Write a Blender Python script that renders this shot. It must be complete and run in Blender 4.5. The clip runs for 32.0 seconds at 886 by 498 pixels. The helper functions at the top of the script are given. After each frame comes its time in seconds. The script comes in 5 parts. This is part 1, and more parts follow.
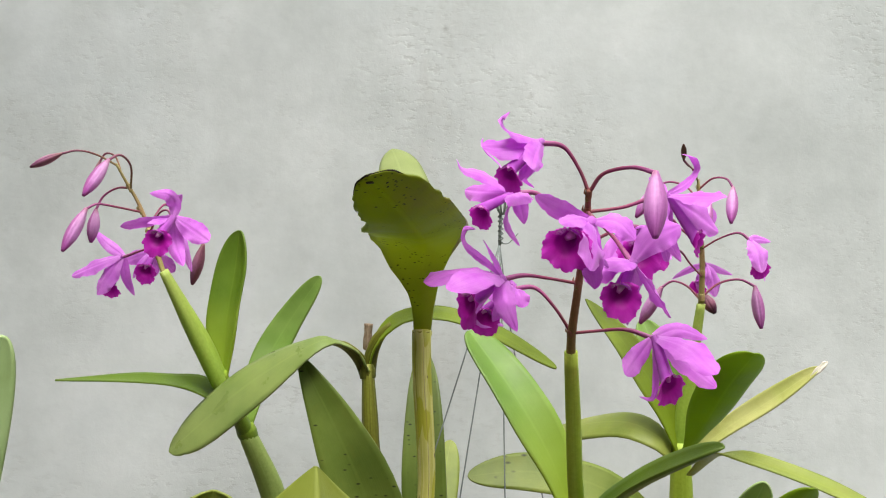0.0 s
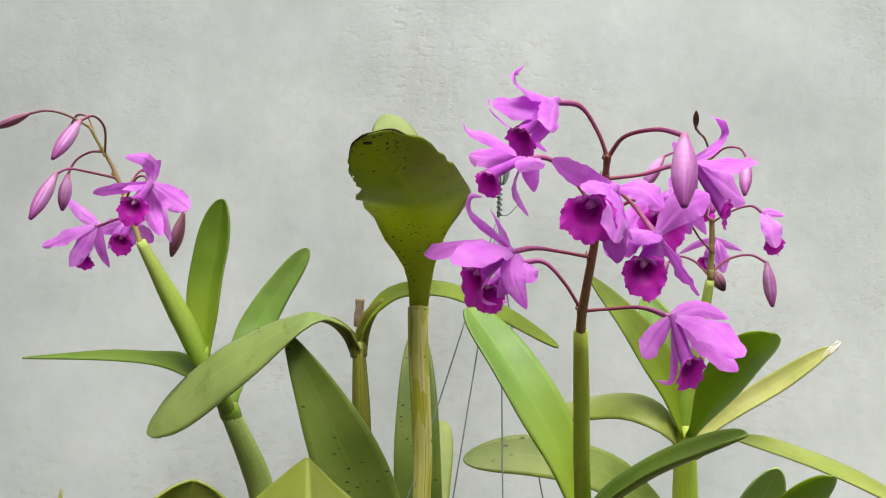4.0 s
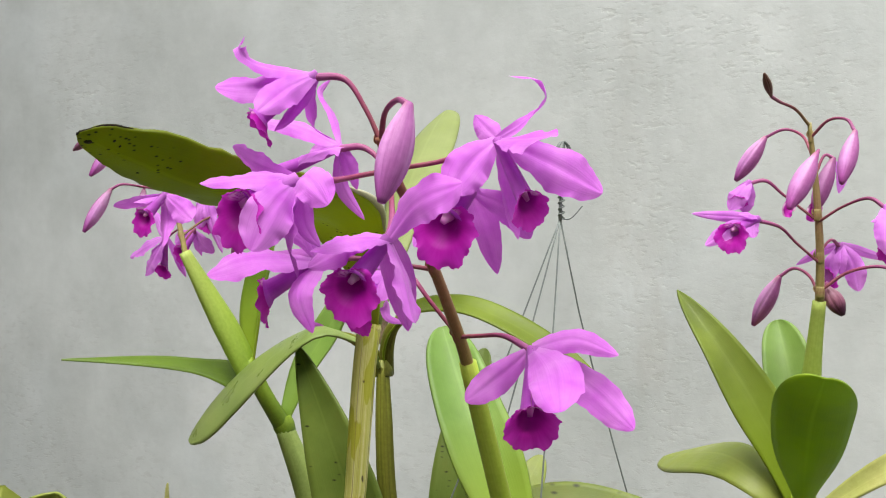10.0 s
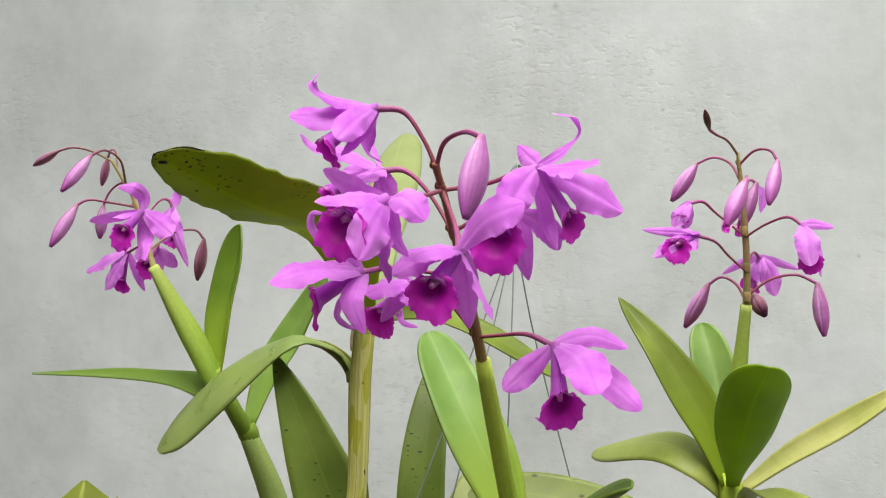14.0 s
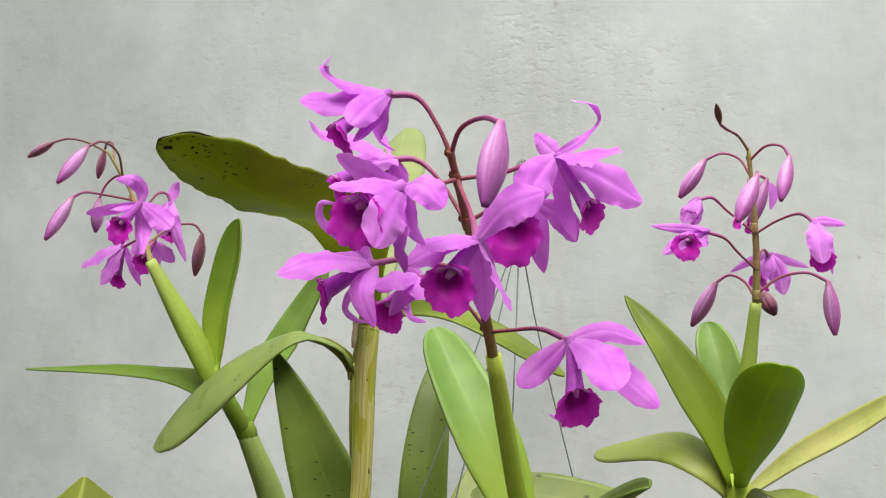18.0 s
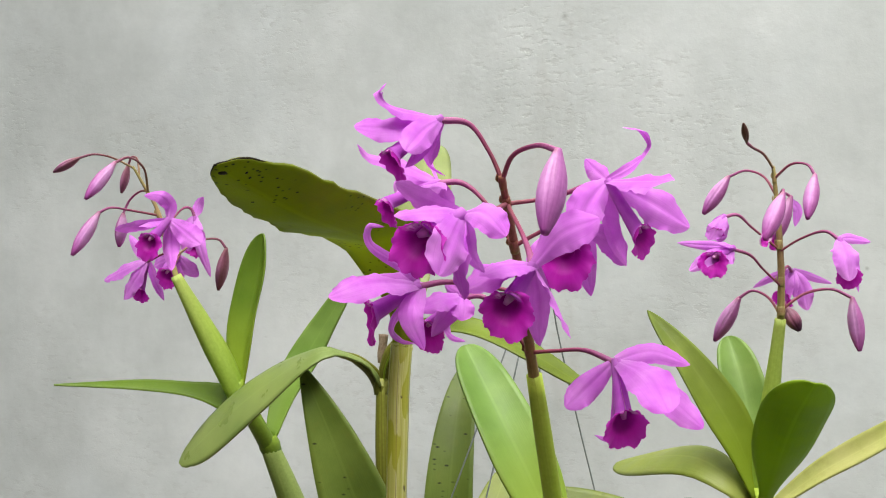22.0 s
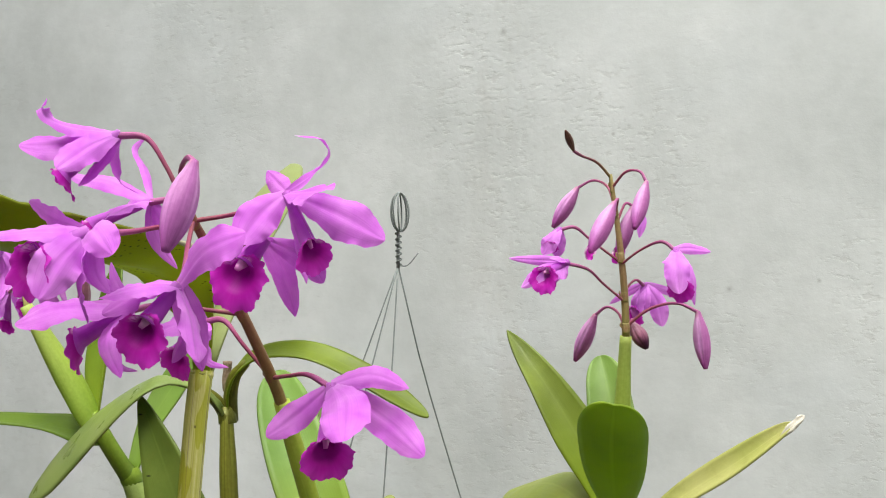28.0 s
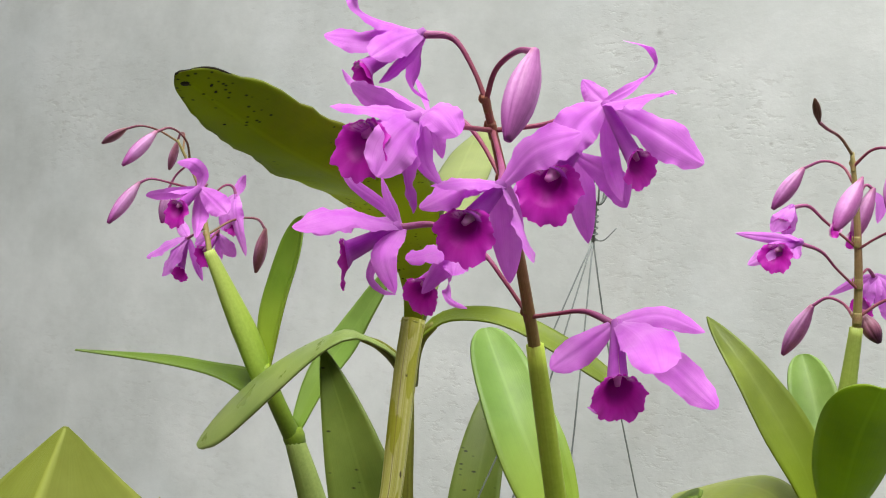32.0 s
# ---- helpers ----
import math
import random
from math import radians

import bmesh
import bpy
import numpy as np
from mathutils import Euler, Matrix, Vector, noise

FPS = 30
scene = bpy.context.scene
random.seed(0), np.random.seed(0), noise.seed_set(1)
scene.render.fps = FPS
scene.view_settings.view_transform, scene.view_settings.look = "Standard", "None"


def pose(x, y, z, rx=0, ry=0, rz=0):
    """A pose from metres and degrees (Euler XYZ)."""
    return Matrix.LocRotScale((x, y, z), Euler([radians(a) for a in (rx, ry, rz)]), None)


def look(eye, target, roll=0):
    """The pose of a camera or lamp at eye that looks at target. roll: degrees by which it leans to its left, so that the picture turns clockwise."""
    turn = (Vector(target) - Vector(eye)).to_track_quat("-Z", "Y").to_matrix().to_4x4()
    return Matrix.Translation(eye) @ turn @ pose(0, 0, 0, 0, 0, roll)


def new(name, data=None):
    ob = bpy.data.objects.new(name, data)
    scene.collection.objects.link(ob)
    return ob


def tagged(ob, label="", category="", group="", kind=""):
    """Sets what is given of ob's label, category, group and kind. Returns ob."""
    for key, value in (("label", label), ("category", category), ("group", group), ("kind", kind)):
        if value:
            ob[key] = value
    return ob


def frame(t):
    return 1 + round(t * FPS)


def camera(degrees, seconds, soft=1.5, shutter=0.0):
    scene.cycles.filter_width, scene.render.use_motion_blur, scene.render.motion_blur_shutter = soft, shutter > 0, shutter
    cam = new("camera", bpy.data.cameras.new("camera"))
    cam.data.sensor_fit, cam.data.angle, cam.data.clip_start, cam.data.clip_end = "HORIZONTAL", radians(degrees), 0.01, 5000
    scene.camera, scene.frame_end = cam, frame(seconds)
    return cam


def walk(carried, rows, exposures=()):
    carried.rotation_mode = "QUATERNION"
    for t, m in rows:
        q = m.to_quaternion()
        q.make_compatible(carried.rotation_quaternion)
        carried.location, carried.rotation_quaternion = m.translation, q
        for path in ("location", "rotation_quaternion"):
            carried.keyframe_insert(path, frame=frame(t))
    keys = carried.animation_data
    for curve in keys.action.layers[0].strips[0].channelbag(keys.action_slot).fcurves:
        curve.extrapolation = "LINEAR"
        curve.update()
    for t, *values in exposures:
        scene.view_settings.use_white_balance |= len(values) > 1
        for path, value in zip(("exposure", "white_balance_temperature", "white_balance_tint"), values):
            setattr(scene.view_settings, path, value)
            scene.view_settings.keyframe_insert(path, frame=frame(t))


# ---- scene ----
cam = camera(54.8, 32.0, soft=1.05)
METRES, EYE, TILT, LEAN, TURN = 1.5, 0.6, 0.0, 0.0, 0.0
ROWS = [
    (0.0, 0.0, 0.0, 0.0, 0.0, 0.0, -0.0),
    (0.5, -0.0216, 0.0025, -0.0012, -0.61, 0.06, -0.03),
    (1.0, -0.0338, 0.0054, -0.0062, -0.62, 0.05, -0.07),
    (1.5, -0.0424, 0.0061, -0.0047, -0.66, 0.05, -0.24),
    (2.0, -0.0571, 0.0102, -0.0026, -0.6, 0.11, -0.49),
    (2.5, -0.0623, 0.0159, -0.0022, -0.1, 0.12, -1.04),
    (3.0, -0.0513, 0.019, 0.0004, -0.12, 0.08, -1.1),
    (3.5, -0.0291, 0.0201, 0.0002, -0.54, -0.09, -0.87),
    (4.0, -0.0072, 0.0316, -0.0021, -1.05, -1.68, -0.45),
    (4.5, 0.0322, 0.05, 0.005, 0.14, -2.26, -0.26),
    (6.5, 0.1116, 0.1086, 0.0007, 11.85, -2.93, -0.22),
    (7.0, 0.131, 0.1238, -0.0036, 14.79, -3.9, -0.37),
    (7.5, 0.1476, 0.1357, -0.0041, 18.46, -4.11, -0.23),
    (8.0, 0.169, 0.1429, -0.0052, 22.24, -4.11, 0.09),
    (8.5, 0.1851, 0.1442, -0.0063, 25.09, -3.94, 0.35),
    (9.0, 0.1876, 0.1453, -0.0052, 25.77, -3.49, 0.54),
    (9.5, 0.1853, 0.1405, -0.0046, 25.95, -3.03, 0.52),
    (10.0, 0.1804, 0.1319, -0.0036, 25.24, -1.05, 0.43),
    (10.5, 0.1713, 0.1229, -0.0051, 24.47, -0.09, 0.36),
    (11.0, 0.1643, 0.1183, -0.0084, 23.74, 0.09, 0.4),
    (11.5, 0.1587, 0.1132, -0.0074, 23.02, 0.07, 0.43),
    (12.0, 0.1538, 0.1079, -0.0068, 22.24, 0.02, 0.42),
    (12.5, 0.1494, 0.1011, -0.0104, 21.01, 0.01, 0.42),
    (13.0, 0.1426, 0.0889, -0.0079, 19.18, -0.06, 0.49),
    (13.5, 0.1383, 0.0788, -0.0078, 17.37, -0.06, 0.48),
    (14.0, 0.1401, 0.0743, -0.0047, 16.07, 0.01, 0.51),
    (14.5, 0.1417, 0.084, -0.0076, 15.52, 0.01, 0.53),
    (16.5, 0.1348, 0.0894, -0.0066, 15.31, 0.12, 0.37),
    (17.0, 0.136, 0.0802, -0.0109, 15.32, 0.19, 0.35),
    (17.5, 0.1315, 0.0784, -0.01, 15.27, 0.18, 0.21),
    (18.0, 0.1302, 0.0807, -0.0085, 15.43, 0.17, 0.13),
    (18.5, 0.13, 0.079, -0.0079, 15.41, 0.43, 0.07),
    (19.0, 0.1319, 0.0818, -0.0078, 15.54, 0.38, 0.11),
    (19.5, 0.1321, 0.0843, -0.0097, 15.5, 0.39, 0.12),
    (20.0, 0.1349, 0.0835, -0.0104, 15.52, 0.39, 0.14),
    (20.5, 0.1345, 0.0842, -0.0025, 15.47, 0.53, 0.16),
    (21.0, 0.1331, 0.0876, -0.0046, 15.48, 0.51, 0.18),
    (21.5, 0.128, 0.0849, -0.0046, 15.58, 0.45, 0.18),
    (22.0, 0.1123, 0.0722, -0.002, 14.87, 0.46, 0.11),
    (22.5, 0.1045, 0.0469, -0.0018, 12.51, 0.65, 0.17),
    (23.0, 0.1007, 0.0119, -0.0075, 9.14, 1.18, 0.57),
    (23.5, 0.0684, -0.0151, -0.0026, 7.63, 1.14, 0.83),
    (24.0, 0.0432, -0.0236, -0.0081, 7.61, 1.18, 0.86),
    (24.5, 0.048, -0.0213, -0.0089, 7.42, 1.19, 0.9),
    (25.0, 0.0687, -0.0084, -0.0079, 6.98, 1.13, 0.94),
    (25.5, 0.0974, 0.0194, -0.0082, 6.85, 1.17, 1.6),
    (26.0, 0.1214, 0.0518, -0.0023, 8.27, 1.27, 1.65),
    (26.5, 0.1533, 0.0769, 0.0001, 10.82, 1.38, 1.7),
    (28.5, 0.2236, 0.1314, -0.009, 20.43, 2.36, 1.88),
    (29.0, 0.2193, 0.137, -0.011, 22.09, 2.44, 1.8),
    (29.5, 0.2038, 0.1376, -0.0109, 23.31, 2.44, -0.06),
    (30.0, 0.1952, 0.1333, -0.0128, 23.42, 2.49, -1.0),
    (30.5, 0.1803, 0.1289, -0.0184, 23.45, 2.6, -1.56),
    (31.0, 0.1706, 0.1237, -0.0282, 23.43, 2.29, -2.01),
    (31.5, 0.1574, 0.1166, -0.0328, 23.08, 2.74, -3.04),
    (32.0, 0.1448, 0.1184, -0.0372, 22.58, 3.82, -3.33),
]
walk(cam, [(t, pose(0, 0, EYE, TILT, LEAN, TURN) @ pose(METRES * x, METRES * y, METRES * z, 90 + pitch, roll, yaw)) for t, x, y, z, yaw, pitch, roll in ROWS],
     exposures=[(0.0, 0.99), (4.5, 0.99), (7.0, 0.99), (32.0, 0.99)])

# ---- light: soft daylight under a bright overcast sky ----
world = bpy.data.worlds.new("overcast")
scene.world = world
world.use_nodes = True
wn, wl = world.node_tree.nodes, world.node_tree.links
sky = wn.new("ShaderNodeTexSky")
sky.sky_type = "NISHITA"
sky.sun_disc = False
sky.sun_elevation, sky.sun_rotation = radians(62), radians(171)
sky.air_density, sky.dust_density = 1.0, 3.0
soften = wn.new("ShaderNodeHueSaturation")
soften.inputs["Saturation"].default_value = 0.22
wl.new(sky.outputs["Color"], soften.inputs["Color"])
wl.new(soften.outputs["Color"], wn["Background"].inputs["Color"])
wn["Background"].inputs["Strength"].default_value = 0.13
sun = new("sun", bpy.data.lights.new("sun", "SUN"))
sun.data.energy, sun.data.angle, sun.data.color = 2.9, radians(55), (1.0, 0.97, 0.92)
sun.matrix_world = look((-0.2, -1.3, 3.6), (0, 0, 0))


# ---- materials ----
def nodes_of(name):
    m = bpy.data.materials.new(name)
    m.use_nodes = True
    nt = m.node_tree
    return m, nt.nodes, nt.links, nt.nodes["Principled BSDF"]


def ramp(n, l, src, stops):
    r = n.new("ShaderNodeValToRGB")
    e = r.color_ramp.elements
    while len(e) < len(stops):
        e.new(0.5)
    for el, (p, c) in zip(e, stops):
        el.position, el.color = p, (*c, 1) if len(c) == 3 else c
    l.new(src, r.inputs["Fac"])
    return r.outputs["Color"]


def grey(v):
    return (v, v, v)


def noise_of(n, l, vec, scale, detail=4, rough=0.55):
    t = n.new("ShaderNodeTexNoise")
    t.inputs["Scale"].default_value, t.inputs["Detail"].default_value, t.inputs["Roughness"].default_value = scale, detail, rough
    l.new(vec, t.inputs["Vector"])
    return t.outputs["Fac"]


def mixed(n, l, fac, a, b, mode="MIX"):
    m = n.new("ShaderNodeMix")
    m.data_type, m.blend_type = "RGBA", mode
    for sock, v in ((m.inputs["Factor"], fac), (m.inputs["A"], a), (m.inputs["B"], b)):
        if isinstance(v, (int, float)):
            sock.default_value = v
        elif isinstance(v, tuple):
            sock.default_value = (*v, 1)
        else:
            l.new(v, sock)
    return m.outputs["Result"]


def scaled(n, l, vec, xyz):
    m = n.new("ShaderNodeMapping")
    m.inputs["Scale"].default_value = xyz
    l.new(vec, m.inputs["Vector"])
    return m.outputs["Vector"]


def bumped(n, l, p, height, strength, distance):
    b = n.new("ShaderNodeBump")
    b.inputs["Strength"].default_value, b.inputs["Distance"].default_value = strength, distance
    l.new(height, b.inputs["Height"])
    l.new(b.outputs["Normal"], p.inputs["Normal"])


def with_translucency(m, n, l, p, colour, share):
    """Thin plant tissue: some of the light goes through."""
    t = n.new("ShaderNodeBsdfTranslucent")
    l.new(colour, t.inputs["Color"])
    mix = n.new("ShaderNodeMixShader")
    mix.inputs["Fac"].default_value = share
    l.new(p.outputs["BSDF"], mix.inputs[1])
    l.new(t.outputs["BSDF"], mix.inputs[2])
    l.new(mix.outputs["Shader"], n["Material Output"].inputs["Surface"])


def leaf_material(name, dark, light, old=0.0, spots=0.0, base=None, through_light=0.15, rough=0.40, speck=330, dot=0.14):
    """Leathery leaf: length-wise fibres, pale midrib, mottling; old: yellowing; spots: black specks."""
    m, n, l, p = nodes_of(name)
    dark, light = [tuple(v * k for v, k in zip(c, (0.92, 0.90, 0.80))) for c in (dark, light)]
    uv, obj = n.new("ShaderNodeUVMap").outputs["UV"], n.new("ShaderNodeTexCoord").outputs["Object"]
    fibre = noise_of(n, l, scaled(n, l, uv, (60, 1.2, 1)), 1.0, 3, 0.6)
    blotch = noise_of(n, l, obj, 38, 4, 0.6)
    big = noise_of(n, l, obj, 14, 2)
    c = mixed(n, l, ramp(n, l, big, [(0.36, grey(0)), (0.66, grey(1))]), dark, light)
    c = mixed(n, l, 0.10, c, ramp(n, l, fibre, [(0.3, grey(0.25)), (0.7, grey(0.75))]), "SOFT_LIGHT")
    c = mixed(n, l, 0.25, c, ramp(n, l, blotch, [(0.3, grey(0.2)), (0.7, grey(0.8))]), "SOFT_LIGHT")
    sep = n.new("ShaderNodeSeparateXYZ")
    l.new(uv, sep.inputs["Vector"])
    rib = ramp(n, l, sep.outputs["X"], [(0.462, grey(0)), (0.493, grey(1)), (0.507, grey(1)), (0.538, grey(0))])
    c = mixed(n, l, mixed(n, l, 0.22, grey(0), rib), c, tuple(min(1, v * 1.25 + 0.01) for v in light))
    edge = ramp(n, l, sep.outputs["X"], [(0.0, grey(1)), (0.022, grey(0)), (0.978, grey(0)), (1.0, grey(1))])
    c = mixed(n, l, mixed(n, l, 0.12, grey(0), edge), c, (0.34, 0.40, 0.12))
    if base:
        c = mixed(n, l, ramp(n, l, sep.outputs["Y"], [(0.02, grey(0.9)), (0.60, grey(0))]), c, base)
    if old:
        stain = noise_of(n, l, obj, 55, 5, 0.7)
        c = mixed(n, l, ramp(n, l, stain, [(0.55 - 0.1 * old, grey(0)), (0.75, grey(old))]), c, (0.24, 0.20, 0.03))
    if spots:
        v = n.new("ShaderNodeTexVoronoi")
        v.inputs["Scale"].default_value = speck
        v.inputs["Randomness"].default_value = 1.0
        l.new(scaled(n, l, obj, (0.55, 0.9, 1.3)), v.inputs["Vector"])
        where = noise_of(n, l, obj, 24, 2)
        dots = ramp(n, l, v.outputs["Distance"], [(0.6 * dot, grey(0.9)), (1.35 * dot, grey(0))])
        mask = ramp(n, l, where, [(0.70 - 0.2 * spots, grey(0)), (0.74 - 0.2 * spots, grey(1))])
        c = mixed(n, l, mixed(n, l, 1.0, dots, mask, "MULTIPLY"), c, (0.018, 0.020, 0.008))
    l.new(c, p.inputs["Base Color"])
    l.new(ramp(n, l, blotch, [(0.3, grey(rough - 0.08)), (0.7, grey(rough + 0.14))]), p.inputs["Roughness"])
    p.inputs["Specular IOR Level"].default_value = 0.34
    bumped(n, l, p, mixed(n, l, 0.70, fibre, mixed(n, l, 0.5, big, blotch)), 0.24, 0.0020)
    with_translucency(m, n, l, p, c, through_light)
    return m


def petal_material(name, pale, deep, share=0.3):
    """Silky petal: fine radiating veins, paler towards the middle, slightly uneven."""
    m, n, l, p = nodes_of(name)
    uv, obj = n.new("ShaderNodeUVMap").outputs["UV"], n.new("ShaderNodeTexCoord").outputs["Object"]
    vein = noise_of(n, l, scaled(n, l, uv, (34, 1.6, 1)), 1.0, 3, 0.6)
    big = noise_of(n, l, obj, 70, 3)
    sep = n.new("ShaderNodeSeparateXYZ")
    l.new(uv, sep.inputs["Vector"])
    c = mixed(n, l, ramp(n, l, big, [(0.3, grey(0)), (0.72, grey(1))]), deep, pale)
    c = mixed(n, l, ramp(n, l, vein, [(0.34, grey(0.22)), (0.56, grey(0))]), c, tuple(v * 0.78 for v in deep))
    c = mixed(n, l, ramp(n, l, sep.outputs["Y"], [(0.0, grey(0.28)), (0.25, grey(0))]), c, (0.80, 0.55, 0.78))
    l.new(c, p.inputs["Base Color"])
    p.inputs["Roughness"].default_value = 0.55
    p.inputs["Specular IOR Level"].default_value = 0.25
    p.inputs["Sheen Weight"].default_value = 0.2
    crinkle = noise_of(n, l, obj, 260, 3)
    bumped(n, l, p, mixed(n, l, 0.5, vein, mixed(n, l, 0.45, big, crinkle)), 0.26, 0.0012)
    with_translucency(m, n, l, p, mixed(n, l, 0.8, c, mixed(n, l, 1.0, c, (1.0, 0.62, 1.0), "MULTIPLY")), share)
    return m


def lip_material(name):
    """Lip: dark throat, deep magenta limb, whitish streaks at the crown of the throat."""
    m, n, l, p = nodes_of(name)
    uv = n.new("ShaderNodeUVMap").outputs["UV"]
    sep = n.new("ShaderNodeSeparateXYZ")
    l.new(uv, sep.inputs["Vector"])
    vein = noise_of(n, l, scaled(n, l, uv, (40, 2.0, 1)), 1.0, 3, 0.6)
    wob = n.new("ShaderNodeMath")
    wob.operation = "MULTIPLY_ADD"
    wob.inputs[1].default_value, wob.inputs[2].default_value = 0.22, -0.11
    l.new(vein, wob.inputs[0])
    add = n.new("ShaderNodeMath")
    l.new(sep.outputs["Y"], add.inputs[0])
    l.new(wob.outputs["Value"], add.inputs[1])
    c = ramp(n, l, add.outputs["Value"], [(0.2, (0.66, 0.14, 0.58)), (0.48, (0.50, 0.014, 0.40)), (0.62, (0.47, 0.009, 0.37)), (0.78, (0.57, 0.014, 0.46)), (1.0, (0.68, 0.045, 0.60))])
    crown = ramp(n, l, sep.outputs["X"], [(0.11, grey(1)), (0.19, grey(0)), (0.81, grey(0)), (0.89, grey(1))])
    band = ramp(n, l, sep.outputs["Y"], [(0.40, grey(0)), (0.50, grey(1)), (0.74, grey(1)), (0.90, grey(0))])
    rays = ramp(n, l, vein, [(0.36, grey(0.15)), (0.50, grey(0.95))])
    c = mixed(n, l, mixed(n, l, 1.0, mixed(n, l, 1.0, crown, band, "MULTIPLY"), rays, "MULTIPLY"), c, (0.90, 0.58, 0.82))
    l.new(c, p.inputs["Base Color"])
    p.inputs["Roughness"].default_value = 0.5
    p.inputs["Specular IOR Level"].default_value = 0.25
    bumped(n, l, p, vein, 0.15, 0.0005)
    with_translucency(m, n, l, p, c, 0.45)
    return m


def skin_material(name, stops, along=True, streak=0.4, rough=0.45, grain=90, share=0.0, dusk=None):
    """Stems, buds and bulbs: colour along the length, with length-wise streaks."""
    m, n, l, p = nodes_of(name)
    uv, obj = n.new("ShaderNodeUVMap").outputs["UV"], n.new("ShaderNodeTexCoord").outputs["Object"]
    sep = n.new("ShaderNodeSeparateXYZ")
    l.new(uv, sep.inputs["Vector"])
    src = sep.outputs["Y"] if along else noise_of(n, l, scaled(n, l, uv, (7, 3, 1)), 1.6, 4, 0.6)
    c = ramp(n, l, src, stops)
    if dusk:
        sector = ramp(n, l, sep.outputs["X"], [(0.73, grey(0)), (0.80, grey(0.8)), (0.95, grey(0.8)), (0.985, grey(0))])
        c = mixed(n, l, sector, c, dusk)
    fibre = noise_of(n, l, scaled(n, l, uv, (18, 2, 1)), 1.4, 3, 0.6)
    c = mixed(n, l, streak, c, ramp(n, l, fibre, [(0.3, grey(0.2)), (0.7, grey(0.8))]), "SOFT_LIGHT")
    fine = noise_of(n, l, obj, grain * 4, 3)
    c = mixed(n, l, 0.25, c, ramp(n, l, fine, [(0.3, grey(0.25)), (0.7, grey(0.75))]), "SOFT_LIGHT")
    l.new(c, p.inputs["Base Color"])
    p.inputs["Roughness"].default_value = rough
    p.inputs["Specular IOR Level"].default_value = 0.3
    bumped(n, l, p, fibre, 0.35, 0.0006)
    if share:
        with_translucency(m, n, l, p, c, share)
    return m


def papery_material(name):
    """Old bulb under dry sheaths: cream skin, brown lengthwise creases, yellow-green windows where the skin is torn, dark specks."""
    m, n, l, p = nodes_of(name)
    uv, obj = n.new("ShaderNodeUVMap").outputs["UV"], n.new("ShaderNodeTexCoord").outputs["Object"]
    sep = n.new("ShaderNodeSeparateXYZ")
    l.new(uv, sep.inputs["Vector"])
    torn = noise_of(n, l, scaled(n, l, uv, (5.5, 7.0, 1)), 1.0, 2, 0.4)
    high = ramp(n, l, sep.outputs["Y"], [(0.60, grey(0.0)), (0.80, grey(0.07)), (0.95, grey(0.22))])
    windows = ramp(n, l, mixed(n, l, 1.0, torn, high, "ADD"), [(0.645, grey(0)), (0.665, grey(0.95))])
    crease = noise_of(n, l, scaled(n, l, uv, (26, 0.7, 1)), 1.0, 2, 0.5)
    fibre = noise_of(n, l, scaled(n, l, uv, (90, 2.0, 1)), 1.0, 3, 0.6)
    c = ramp(n, l, fibre, [(0.3, (0.50, 0.49, 0.06)), (0.55, (0.66, 0.645, 0.19)), (0.72, (0.84, 0.82, 0.50))])
    c = mixed(n, l, windows, c, ramp(n, l, fibre, [(0.3, (0.40, 0.41, 0.025)), (0.7, (0.55, 0.54, 0.06))]))
    c = mixed(n, l, ramp(n, l, crease, [(0.58, grey(0)), (0.62, grey(0.75))]), c, (0.20, 0.13, 0.03))
    v = n.new("ShaderNodeTexVoronoi")
    v.inputs["Scale"].default_value = 120
    l.new(scaled(n, l, obj, (1.4, 1.4, 0.5)), v.inputs["Vector"])
    few = ramp(n, l, noise_of(n, l, obj, 40, 2), [(0.55, grey(0)), (0.60, grey(1))])
    specks = ramp(n, l, v.outputs["Distance"], [(0.10, grey(0.9)), (0.17, grey(0))])
    c = mixed(n, l, mixed(n, l, 1.0, specks, few, "MULTIPLY"), c, (0.07, 0.045, 0.015))
    l.new(c, p.inputs["Base Color"])
    p.inputs["Roughness"].default_value = 0.38
    p.inputs["Specular IOR Level"].default_value = 0.4
    bumped(n, l, p, mixed(n, l, 0.5, crease, windows), 0.5, 0.0008)
    return m


WALL_Y = 1.50


